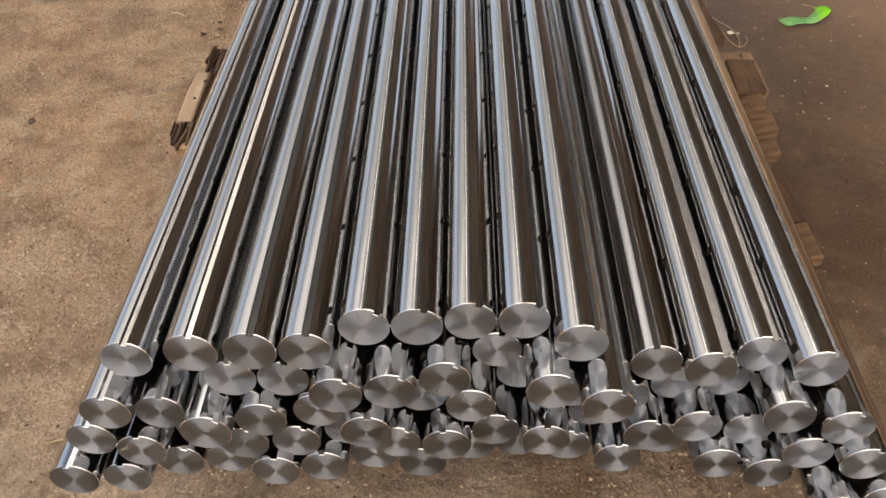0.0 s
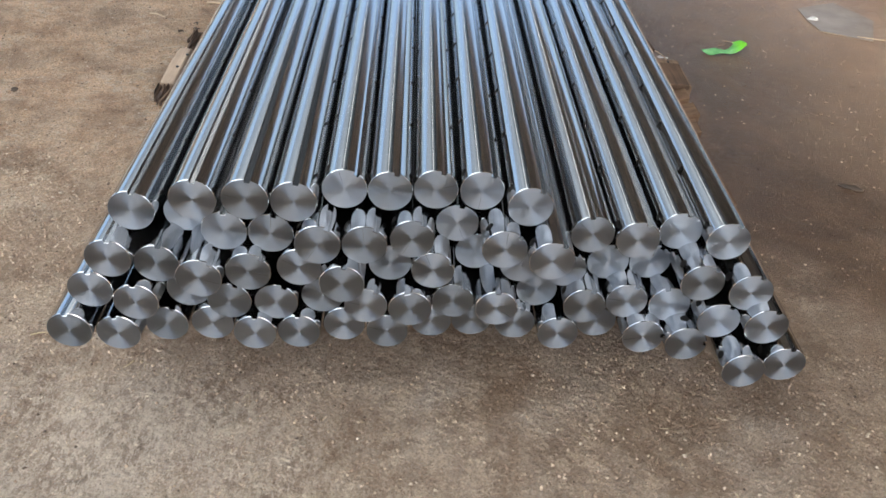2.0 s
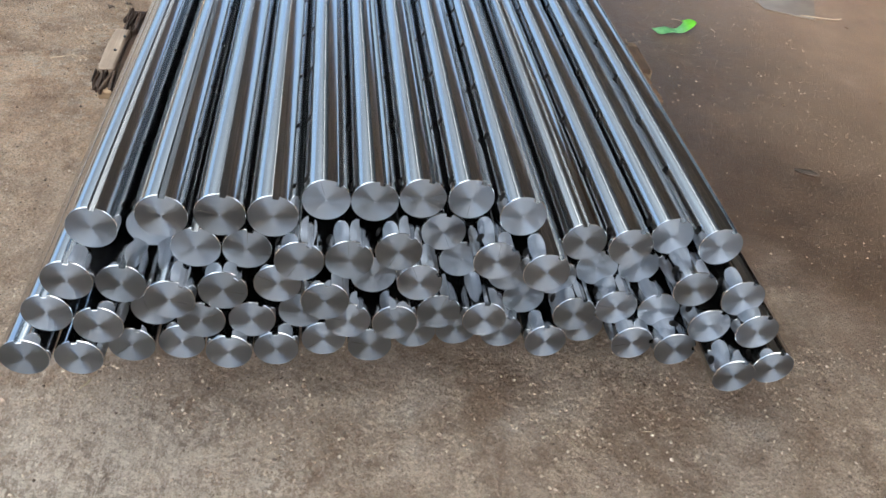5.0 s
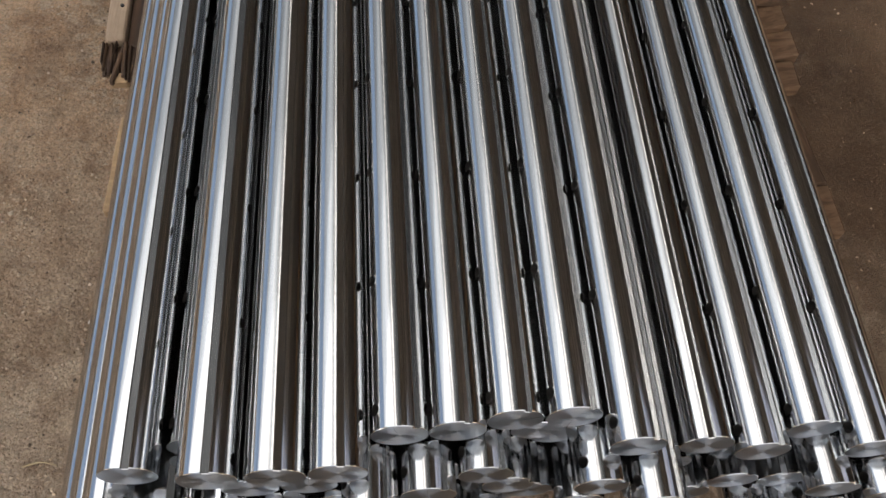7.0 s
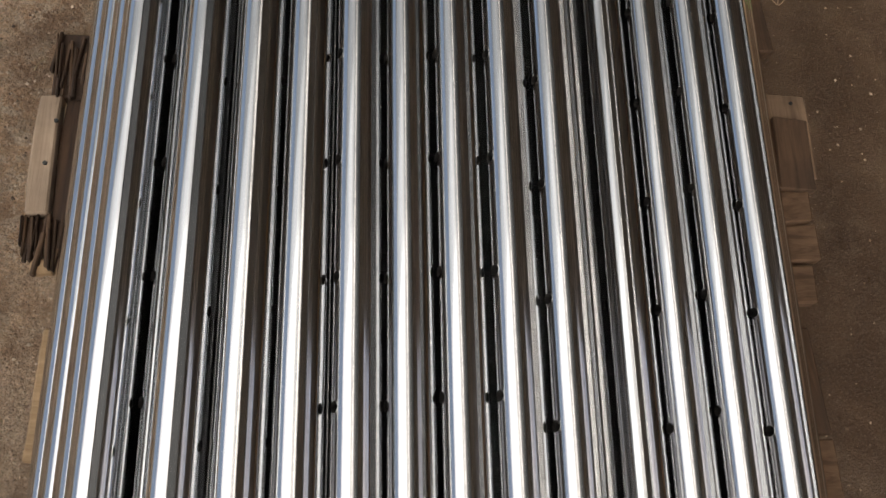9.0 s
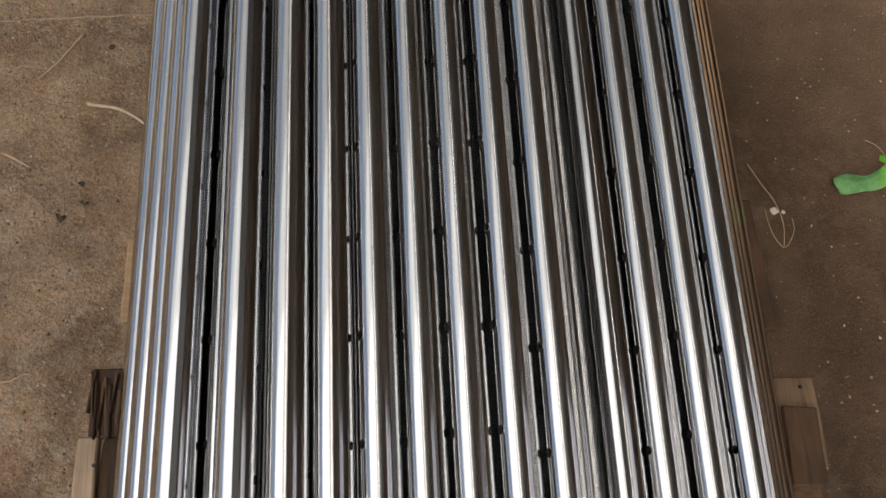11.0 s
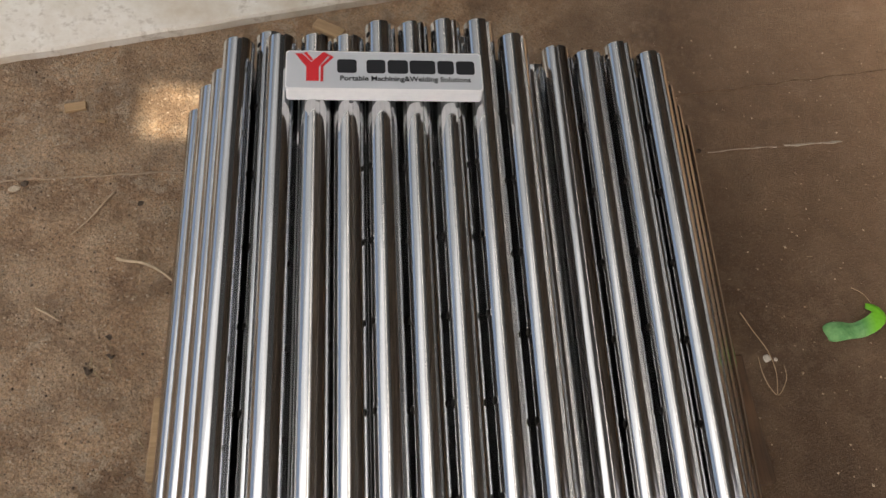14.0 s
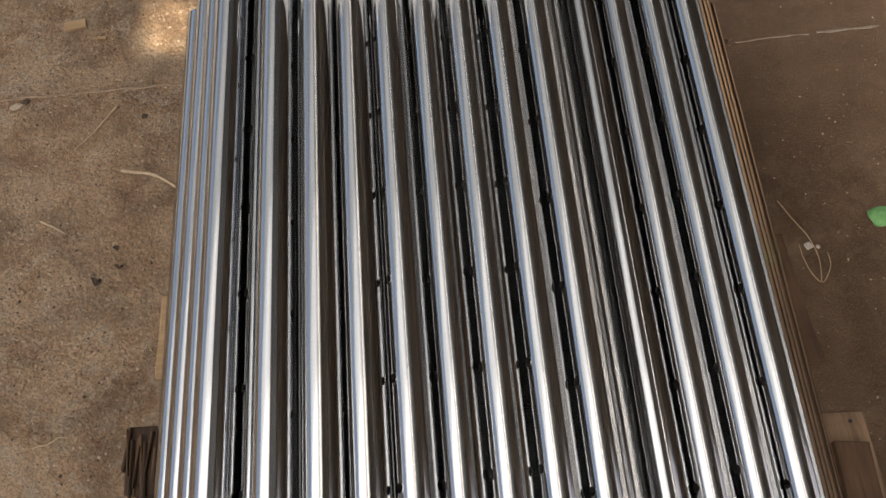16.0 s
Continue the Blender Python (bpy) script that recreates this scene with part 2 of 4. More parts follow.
def rough_plank(lx, ly, lz, seed, along="x", wobble=0.003, cuts=10):
    """A sawn plank about its own centre, base at z 0, with worn uneven edges."""
    rng = random.Random(seed)
    bm = bmesh.new()
    box(bm, -lx / 2, lx / 2, -ly / 2, ly / 2, 0, lz)
    axis = 0 if along == "x" else 1
    es = [e for e in bm.edges if abs((e.verts[0].co - e.verts[1].co)[axis]) > 0.6 * (lx, ly)[axis]]
    bmesh.ops.subdivide_edges(bm, edges=es, cuts=cuts, use_grid_fill=True)
    bmesh.ops.bevel(bm, geom=[e for e in bm.edges if len(e.link_faces) == 2 and e.calc_face_angle(0) > 1.0], offset=min(0.003, lz * 0.15), segments=1, affect="EDGES")
    off = rng.random() * 50
    for v in bm.verts:
        p = v.co * 9 + Vector((off, off, 0))
        v.co += Vector((noise.noise(p), noise.noise(p + Vector((7, 0, 0))), 0.5 * noise.noise(p + Vector((0, 9, 0))))) * wobble
    return bm


# ---- the setting ----
def make_ground():
    bm = bmesh.new()
    n = 90
    xs = [-2.2 + 4.6 * i / n for i in range(n + 1)]
    ys = [-1.6 + 4.8 * i / n for i in range(n + 1)]
    xs = [-60, -12, -5] + xs + [5, 12, 60]
    ys = [-60, -12, -5] + ys + [6, 12, 60]
    grid = []
    for y in ys:
        row = []
        for x in xs:
            near = abs(x) < 2.6 and -1.7 < y < 3.4
            z = 0.004 * (noise.noise((x * 3, y * 3, 0)) + 0.6 * noise.noise((x * 9, y * 9, 3))) if near else 0
            row.append(bm.verts.new((x, y, z)))
        grid.append(row)
    for a, b in zip(grid, grid[1:]):
        for i in range(len(a) - 1):
            bm.faces.new((a[i], a[i + 1], b[i + 1], b[i])).smooth = True
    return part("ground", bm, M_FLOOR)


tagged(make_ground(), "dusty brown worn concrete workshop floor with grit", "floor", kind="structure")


def make_roof():
    """Unseen sheet roof with two holes added where the sun must pass to make its floor patches."""
    bm = bmesh.new()
    dx, dy = SUN_DIR.x / SUN_DIR.z * 5.0, SUN_DIR.y / SUN_DIR.z * 5.0
    holes = [(-0.520 + dx, -0.370 + dx, 1.965 + dy, 2.115 + dy), (1.70 + dx, 4.0 + dx, 2.08 + dy, 4.5 + dy)]
    xs = sorted({0.53, 14.0, *[h[0] for h in holes], *[h[1] for h in holes]})
    ys = sorted({-4.9, 14.0, *[h[2] for h in holes], *[h[3] for h in holes]})
    for x0, x1 in zip(xs, xs[1:]):
        for y0, y1 in zip(ys, ys[1:]):
            cx, cy = (x0 + x1) / 2, (y0 + y1) / 2
            if not any(h[0] < cx < h[1] and h[2] < cy < h[3] for h in holes):
                box(bm, x0, x1, y0, y1, 5.0, 5.04)
    return part("ceiling", bm, M_ROOF)


tagged(make_roof(), "unseen dull grey sheet roof with holes for two sun patches", "roof", kind="structure")


def milky(name, colour):
    m = bpy.data.materials.new(name)
    m.use_nodes = True
    nt = m.node_tree
    t = nt.nodes.new("ShaderNodeBsdfTranslucent")
    t.inputs[0].default_value = (*colour, 1)
    nt.links.new(t.outputs[0], nt.nodes["Material Output"].inputs[0])
    return m


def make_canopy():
    """Unseen milky sheeting over the open side of the shed, added to shape the bars' reflections: it passes most light
    over the near half, less farther in and farther under the roof.
    """
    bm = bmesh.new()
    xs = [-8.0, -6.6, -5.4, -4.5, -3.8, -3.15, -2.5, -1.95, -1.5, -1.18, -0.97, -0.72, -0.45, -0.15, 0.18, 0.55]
    # share of light each added sheet lets through, set for the stripes on the bars
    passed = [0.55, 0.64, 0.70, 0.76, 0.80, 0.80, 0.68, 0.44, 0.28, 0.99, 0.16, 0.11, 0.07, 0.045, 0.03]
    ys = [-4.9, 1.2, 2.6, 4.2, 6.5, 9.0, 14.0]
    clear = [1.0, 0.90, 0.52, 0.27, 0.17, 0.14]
    mats = []
    for j, (y0, y1) in enumerate(zip(ys, ys[1:])):
        for i, (x0, x1) in enumerate(zip(xs, xs[1:])):
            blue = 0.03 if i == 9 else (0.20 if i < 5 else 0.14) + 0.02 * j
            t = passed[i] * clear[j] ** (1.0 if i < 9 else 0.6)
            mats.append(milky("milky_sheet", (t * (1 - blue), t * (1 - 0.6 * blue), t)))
            z0, z1 = 5.0 + 0.02 * (i % 2), 5.0 + 0.02 * ((i + 1) % 2)
            f = bm.faces.new([bm.verts.new(c) for c in ((x0, y0, z0), (x1, y0, z1), (x1, y1, z1), (x0, y1, z0))])
            f.material_index = len(mats) - 1
    bmesh.ops.remove_doubles(bm, verts=bm.verts, dist=0.0001)
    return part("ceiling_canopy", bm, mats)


def make_beams():
    """Unseen purlins under the roof sheets, added so that the bars reflect streaks."""
    for x, w in ((1.25, 0.10), (1.75, 0.07), (2.6, 0.12), (3.6, 0.12), (4.1, 0.12)):
        bm = bmesh.new()
        box(bm, x, x + w, -4.8, 13.7, 4.82, 4.996)
        tagged(part("ceiling_beam", bm, M_PURLIN), "unseen pale purlin added for streaks in the bars", "beam", kind="structure")


M_PURLIN = make_plain("pale_purlin", (0.22, 0.235, 0.25), (0.30, 0.315, 0.33), 5, 0.7, 0.1)
make_beams()
tagged(make_canopy(), "unseen milky canopy added over the open side for the reflections", "canopy", kind="structure")


def make_wall(name, x0, x1, y0, y1, z1, label):
    bm = bmesh.new()
    box(bm, x0, x1, y0, y1, 0, z1)
    tagged(part(name, bm, M_WALL), label, "wall", kind="structure")


# plain walls out of view, added to close the place
make_wall("wall_east", 13.8, 14.0, -4.9, 14, 5.0, "plain brown rendered shed wall")
# the unseen far wall is left wide open to give the floor its sheen
make_wall("wall_north", 9.0, 13.8, 13.8, 14.0, 5.0, "unseen brown wall beside a gap added for floor sheen")
make_wall("wall_west", -9.2, -9.0, -14, 16, 1.6, "unseen low brown wall added outside the shed")


# ---- steel bars ----
R, LENGTH = 0.0304, 2.0


def shaft_mesh(name):
    """A round bar along +y: fourteen cross holes at the top and a keyway on its right side, with small chamfers."""
    bm = bmesh.new()
    step = math.radians(7.5)
    half = 2 * step
    hole_r, ch = 0.0066, 0.0007
    ks, kd = 0.0042, 0.0045
    hs = R * half
    rim = []
    a = half
    while a < 2 * math.pi - half - 1e-6:
        rim.append(a)
        a += step
    rim.append(2 * math.pi - half)
    ka = math.asin(ks / R)
    right = math.pi / 2
    prof = []
    for t in rim:
        if abs(t - right) <= ka + 0.02:
            if not any(p == "key" for p in prof):
                prof.append("key")
        else:
            prof.append(t)
    pts = []
    for p in prof:
        if p == "key":
            for t, r in ((right - ka, R), (right - ka, R - kd), (right + ka, R - kd), (right + ka, R)):
                pts.append((R * math.sin(t) if r == R else R * math.cos(ka) - kd, R * math.cos(t), t, r))
        else:
            pts.append((R * math.sin(p), R * math.cos(p), p, R))
    ring_y = (0.0, ch, LENGTH - ch, LENGTH)
    rings = []
    for y in ring_y:
        s = (R - ch) / R if y in (0.0, LENGTH) else 1.0
        rings.append([bm.verts.new((x * s, y, z * s)) for x, z, _, _ in pts])
    for a, b in zip(rings, rings[1:]):
        for i in range(len(pts) - 1):
            bm.faces.new((a[i], b[i], b[i + 1], a[i + 1]))
    # the top strip that holds the holes
    cols = [-half, -step, 0.0, step, half]

    def surf(u, y):
        return bm.verts.new((R * math.sin(u / R), y, R * math.cos(u / R)))

    left_y = {}
    strip_l = [rings[k][-1] for k in range(4)]
    strip_r = [rings[k][0] for k in range(4)]

    def cross(y, k=None):
        if k is not None:
            s = (R - ch) / R if k in (0, 3) else 1.0
            mid = [bm.verts.new((R * s * math.sin(c), y, R * s * math.cos(c))) for c in cols[1:-1]]
            return [strip_l[k], *mid, strip_r[k]]
        return [surf(R * c, y) for c in cols]

    def band(lo, hi):
        for i in range(4):
            bm.faces.new((lo[i], hi[i], hi[i + 1], lo[i + 1]))

    first = cross(0.0, 0)
    row = cross(ch, 1)
    band(first, row)
    for h in range(14):
        yc = 0.022 + 0.15 * h
        lo, hi = cross(yc - hs), cross(yc + hs)
        band(row, lo)
        ml = [surf(-hs, yc - hs / 2), surf(-hs, yc), surf(-hs, yc + hs / 2)]
        mr = [surf(hs, yc + hs / 2), surf(hs, yc), surf(hs, yc - hs / 2)]
        outer = lo + mr[::-1] + hi[::-1] + ml[::-1]
        inner, deep = [], []
        for v in outer:
            u = math.atan2(v.co.x, v.co.z) * R
            d = math.hypot(u, v.co.y - yc)
            uu, yy = u / d * hole_r, (v.co.y - yc) / d * hole_r
            inner.append(surf(uu, yc + yy))
            deep.append(bm.verts.new((uu, yc + yy, R - 0.016)))
        m = len(outer)
        for i in range(m):
            j = (i + 1) % m
            bm.faces.new((outer[i], inner[i], inner[j], outer[j]))
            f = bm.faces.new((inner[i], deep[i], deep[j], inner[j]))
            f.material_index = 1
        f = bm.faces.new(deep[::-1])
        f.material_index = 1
        row = hi
    end = cross(LENGTH - ch, 2)
    band(row, end)
    band(end, cross(LENGTH, 3))
    bmesh.ops.recalc_face_normals(bm, faces=bm.faces)
    for f in bm.faces:
        f.smooth = True
    for e in bm.edges:
        if len(e.link_faces) == 2 and e.calc_face_angle(0) > math.radians(25):
            e.smooth = False
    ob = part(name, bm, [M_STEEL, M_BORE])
    me = ob.data
    bpy.data.objects.remove(ob)
    return me, [(x, z) for x, z, _, _ in pts], cols


SHAFT, PROFILE, COLS = shaft_mesh("shaft")


def face_mesh():
    """The faced end of a bar in its own plane, with the notch of the keyway and a centre dimple."""
    bm = bmesh.new()
    s = (R - 0.0007) / R
    rim = [(x * s, z * s) for x, z in PROFILE] + [(R * s * math.sin(c), R * s * math.cos(c)) for c in COLS[1:-1]]
    outer = [bm.verts.new((x, 0, z)) for x, z in rim]
    mid = [bm.verts.new((x * 0.5, -0.0001, z * 0.5)) for x, z in rim]
    core = [bm.verts.new((x * 0.04, 0.0, z * 0.04)) for x, z in rim]
    tip = bm.verts.new((0, 0.001, 0))
    n = len(rim)
    for i in range(n):
        j = (i + 1) % n
        bm.faces.new((outer[i], outer[j], mid[j], mid[i]))
        bm.faces.new((mid[i], mid[j], core[j], core[i]))
        bm.faces.new((core[i], core[j], tip))
    bmesh.ops.recalc_face_normals(bm, faces=bm.faces)
    for f in bm.faces:
        f.smooth = False
    ob = part("end_face", bm, M_TURNED)
    me = ob.data
    bpy.data.objects.remove(ob)
    return me


def scribe_mesh():
    bm = bmesh.new()
    box(bm, -0.00025, 0.00025, -0.0003, 0.0003, 0.009, 0.027)
    ob = part("scribed_line", bm, M_SCRIBE)
    me = ob.data
    bpy.data.objects.remove(ob)
    return me


FACE, SCRIBE = face_mesh(), scribe_mesh()
# across, near end, height of the axis, turn of the cross holes from the top, whether lines are scribed on the end
ROWS_OF_BARS = {
    "top layer": "-.2527 -.028 .334 -82 0; -.166 -.046 .3665 -84 0; -.0986 -.0476 .371 -80 1; -.037 -.046 .369 -82 0; .0257 -.0093 .369 -55 1;"
    ".0863 -.0068 .3664 -72 0; .1478 .0025 .3662 -70 1; .2106 .003 .3668 -60 1; .2729 -.0315 .3659 -61 0; .3665 -.019 .3174 -98 1;"
    ".428 -.029 .317 -68 0; .492 -.008 .321 -74 0; .551 -.034 .324 -68 0; -.192 .006 .3120 -50 1",
    "second layer": "-.131 -.042 .317 -88 0; -.070 -.041 .315 -80 1; -.006 -.067 .317 -62 1; .055 -.058 .313 -58 1; .118 -.039 .312 -60 1;"
    ".181 .010 .308 -80 1; .242 -.058 .314 -46 1; .303 -.079 .313 -60 1",
    "third layer": "-.2815 -.064 .281 -84 0; -.223 -.052 .266 -80 0; -.161 -.082 .267 -55 1; -.100 -.063 .266 -48 1; -.034 -.048 .265 -60 1;"
    ".026 -.078 .262 -84 0; .089 -.018 .256 -75 1; .149 -.037 .259 -30 1; .212 .022 .252 -70 0; .275 -.010 .255 -60 1;"
    ".337 -.020 .257 -65 1; .402 .001 .257 -70 0; .4645 .005 .258 -60 1; .519 -.064 .274 -58 0; .585 -.075 .268 -70 0",
    "fourth layer": "-.314 -.063 .227 -88 0; -.254 -.069 .212 -92 0; -.193 -.030 .207 -70 1; -.131 -.055 .208 -70 1; -.068 -.048 .203 -65 0;"
    "-.005 -.030 .203 -70 0; .057 -.049 .202 -60 1; .119 -.053 .202 -98 1; .181 -.028 .199 -60 1; .242 -.046 .202 -88 1;"
    ".305 .000 .203 -70 0; .368 -.044 .210 -70 1; .431 -.033 .213 -66 1; .494 -.034 .210 -105 0; .554 -.073 .215 -62 0; .613 -.094 .224 -70 0",
    "bottom layer": "-.346 -.083 .170 -94 0; -.285 -.072 .158 -95 0; -.226 -.043 .152 -70 1; -.162 -.040 .154 -70 1; -.099 -.060 .155 -88 0;"
    "-.038 -.051 .152 -92 1; .025 -.032 .152 -70 1; .088 -.045 .152 -70 1; .152 -.018 .152 -70 1; .212 -.012 .152 -70 0;"
    ".276 -.020 .155 -70 0; .3385 -.038 .152 -94 0; .400 -.010 .155 -60 0; .460 -.054 .164 -8 1; .519 -.069 .166 -6 1;"
    ".588 -.120 .164 -70 0; .6486 -.110 .170 -80 0",
}
scribe_rng = random.Random(31)
for layer, text in ROWS_OF_BARS.items():
    for item in text.split(";"):
        x, y, z, turn, lines = [float(v) for v in item.split()]
        bar = new("steel_bar")
        splay = max(0.0, x - 0.026) * 0.038
        bar.matrix_basis = Matrix.Translation((x, y, z)) @ Matrix.Rotation(-splay, 4, "Z") @ Matrix.Rotation(radians(turn), 4, "Y")
        what = "bright ground steel round bar with keyway and holes, " + layer
        tagged(bar, what, "steel bar", "stacked steel bars")
        share("shaft", SHAFT, bar)
        share("end_face", FACE, bar)
        share("end_face", FACE, bar, pose(0, LENGTH, 0, 0, 0, 0) @ Matrix.Rotation(math.pi, 4, "Z") @ Matrix.Diagonal((-1, 1, 1, 1)))
        if lines:
            share("scribed_line", SCRIBE, bar, Matrix.Rotation(scribe_rng.uniform(0, 2 * math.pi), 4, "Y"))


# ---- the pallet ----
pallet = new("wooden_pallet")
pallet.location = (0.18, 0.9, 0.0)
tagged(pallet, "weathered brown wooden pallet of uneven planks under the bars", "pallet")


def plank(x0, x1, y0, y1, z0, z1, seed, mat, along, name="deck_board", turn=0.0, label="", wobble=0.003):
    ob = part(name, rough_plank(x1 - x0, y1 - y0, z1 - z0, seed, along, wobble), mat, pallet, label)
    ob.matrix_basis = pose((x0 + x1) / 2 - 0.18, (y0 + y1) / 2 - 0.9, z0, 0, 0, turn)
    return ob


def bent_board(x0, x1, y0, y1, z1, lift_l, lift_r, seed, mat, label=""):
    """A deck board pressed down in the middle by the load, its free ends springing up."""
    bm = rough_plank(x1 - x0, y1 - y0, 0.024, seed, "x", 0.003, 22)
    mid = (x0 + x1) / 2
    for v in bm.verts:
        x = v.co.x + mid
        v.co.z += lift_l * max(0.0, (-0.325 - x) / (-0.325 - x0)) + lift_r * max(0.0, (x - 0.63) / (x1 - 0.63))
    ob = part("deck_board", bm, mat, pallet, label)
    ob.matrix_basis = pose(mid - 0.18, (y0 + y1) / 2 - 0.9, z1 - 0.024, 0, 0, 0)


for i, x in enumerate((-0.335, 0.16, 0.66)):
    plank(x - 0.045, x + 0.045, 0.36, 1.46, 0.004, 0.085, 40 + i, M_WOOD_Y, "y", "stringer")
BOARDS = ((-0.372, 0.738, 0.358, 0.450, 0.112, 0.0, 0.030), (-0.372, 0.700, 0.470, 0.560, 0.111, 0.0, 0.0), (-0.37, 0.745, 0.565, 0.628, 0.112, 0.0, 0.005),
          (-0.372, 0.760, 0.660, 0.724, 0.112, 0.0, 0.026), (-0.372, 0.773, 0.728, 0.790, 0.113, 0.0, 0.034), (-0.37, 0.764, 0.793, 0.862, 0.114, 0.0, 0.044),
          (-0.372, 0.71, 0.900, 0.985, 0.112, 0.0, 0.0), (-0.372, 0.70, 1.020, 1.100, 0.112, 0.0, 0.0), (-0.386, 0.70, 1.165, 1.322, 0.112, 0.0, 0.0), (-0.37, 0.70, 1.345, 1.435, 0.112, 0.0, 0.0))
for i, (x0, x1, y0, y1, z1, ll, lr) in enumerate(BOARDS):
    pale = i == 8
    bent_board(x0, x1, y0, y1, z1, ll, lr, 50 + i, M_PALE if pale else M_WOOD, "paler sawn board" if pale else "")
# lengthwise planks on the board ends along both long sides
plank(0.690, 0.740, 0.455, 0.622, 0.116, 0.134, 86, M_BROWN, "y", "side_plank", 3.0, "dark brown split plank", 0.005)
plank(0.703, 0.792, 0.870, 1.028, 0.115, 0.150, 84, M_WOOD_Y, "y", "side_plank", -1.0, "tan sawn plank with square end")
plank(0.716, 0.778, 0.842, 0.975, 0.1505, 0.164, 85, M_BROWN, "y", "side_plank", -4.0, "brown knotty plank", 0.005)
plank(0.690, 0.754, 1.118, 1.372, 0.1125, 0.140, 87, M_BROWN, "y", "side_plank", 3.0, "tan weathered plank")
# dark strip added for the shadow along the bars, in the rotten ends' colour
plank(-0.412, -0.379, 0.775, 0.985, 0.112, 0.128, 82, M_ROT_SHADE, "y", "side_plank", 0.3, "dark strip standing in for the shadow beside the bars", 0.005)
plank(-0.447, -0.414, 0.782, 0.975, 0.112, 0.140, 81, M_GREY, "y", "side_plank", 0.9, "cracked grey dusty plank", 0.006)
plank(-0.399, -0.376, 0.432, 0.612, 0.1125, 0.136, 83, M_PALE, "y", "side_plank", -2.0, "pale tan plank", 0.004)
plank(-0.398, -0.374, 1.166, 1.318, 0.113, 0.137, 89, M_PALE, "y", "side_plank", 0.0, "pale orange sawn plank", 0.003)
plank(-0.442, -0.378, 0.720, 0.782, 0.112, 0.126, 90, M_ROT_SHADE, "y", "side_plank", 1.0, "dark rotten end of plank", 0.008)
plank(-0.431, -0.378, 0.972, 1.088, 0.112, 0.138, 92, M_ROT_SHADE, "y", "side_plank", -1.0, "dark rotten end of plank", 0.007)
plank(-0.430, -0.398, 0.694, 0.716, 0.112, 0.130, 91, M_PALE, "x", "side_plank", 4.0, "pale broken end of plank", 0.003)
# loose fibres on the rotten ends, of uneven length and lean
splinter_rng = random.Random(17)
for y0, y1, x0, z, count in ((0.970, 1.094, -0.434, 0.136, 16), (0.692, 0.800, -0.448, 0.124, 15)):
    for i in range(count):
        w = splinter_rng.uniform(0.0025, 0.0065)
        x = x0 + 0.056 * i / count + splinter_rng.uniform(-0.002, 0.002)
        lo = y0 + splinter_rng.uniform(-0.004, 0.045)
        hi = min(y1 - splinter_rng.uniform(0.0, 0.035), lo + splinter_rng.uniform(0.045, 0.11))
        plank(x, x + w, lo, hi, z + splinter_rng.uniform(-0.004, 0.002), z + splinter_rng.uniform(0.005, 0.014), 820 + i, (M_ROT_SHADE, M_BROWN, M_ROT_SHADE)[i % 3], "y", "splinter",
              splinter_rng.uniform(-7, 7), "dark rotten splintered wood", 0.002)
for x, y, z in ((-0.418, 0.93, 0.1425), (-0.425, 0.86, 0.1425), (0.765, 1.01, 0.1505), (0.72, 1.17, 0.1405), (0.73, 1.30, 0.1405)):
    bm = bmesh.new()
    bmesh.ops.create_cone(bm, cap_ends=True, segments=10, radius1=0.0035, radius2=0.003, depth=0.003)
    part("nail_head", bm, M_BORE, pallet).location = (x - 0.18, y - 0.9, z)


# ---- the name plate ----
def rounded(bm, cx, cz, w, h, r, y0, y1, seg=5):
    """A rounded rectangle standing in x and z, from y0 (front) to y1."""
    pts = []
    for sx, sz, a0 in ((1, 1, 0), (-1, 1, 90), (-1, -1, 180), (1, -1, 270)):
        for k in range(seg + 1):
            a = radians(a0 + 90 * k / seg)
            pts.append((cx + sx * (w / 2 - r) + r * math.cos(a), cz + sz * (h / 2 - r) + r * math.sin(a)))
    return prism(bm, pts, y0, y1)


def prism(bm, pts, y0, y1):
    a = [bm.verts.new((x, y0, z)) for x, z in pts]
    b = [bm.verts.new((x, y1, z)) for x, z in pts]
    bm.faces.new(a)
    bm.faces.new(b[::-1])
    n = len(pts)
    for i in range(n):
        bm.faces.new((a[i], b[i], b[(i + 1) % n], a[(i + 1) % n]))
    bmesh.ops.recalc_face_normals(bm, faces=bm.faces)


M_FOAM = make_plain("white_foam_board", (0.86, 0.86, 0.87), (0.93, 0.93, 0.93), 60, 0.6, 0.1)
M_FILM = make_plain("silver_grey_print", (0.52, 0.545, 0.58), (0.58, 0.60, 0.63), 7, 0.42, 0.03)
M_RED = make_plain("red_print", (0.58, 0.012, 0.02), (0.68, 0.02, 0.03), 20, 0.7, 0)
M_INK = make_plain("black_print", (0.006, 0.007, 0.010), (0.012, 0.012, 0.015), 20, 0.75, 0)
PW, PH, PT = 0.363, 0.086, 0.034
plate = new("name_plate")
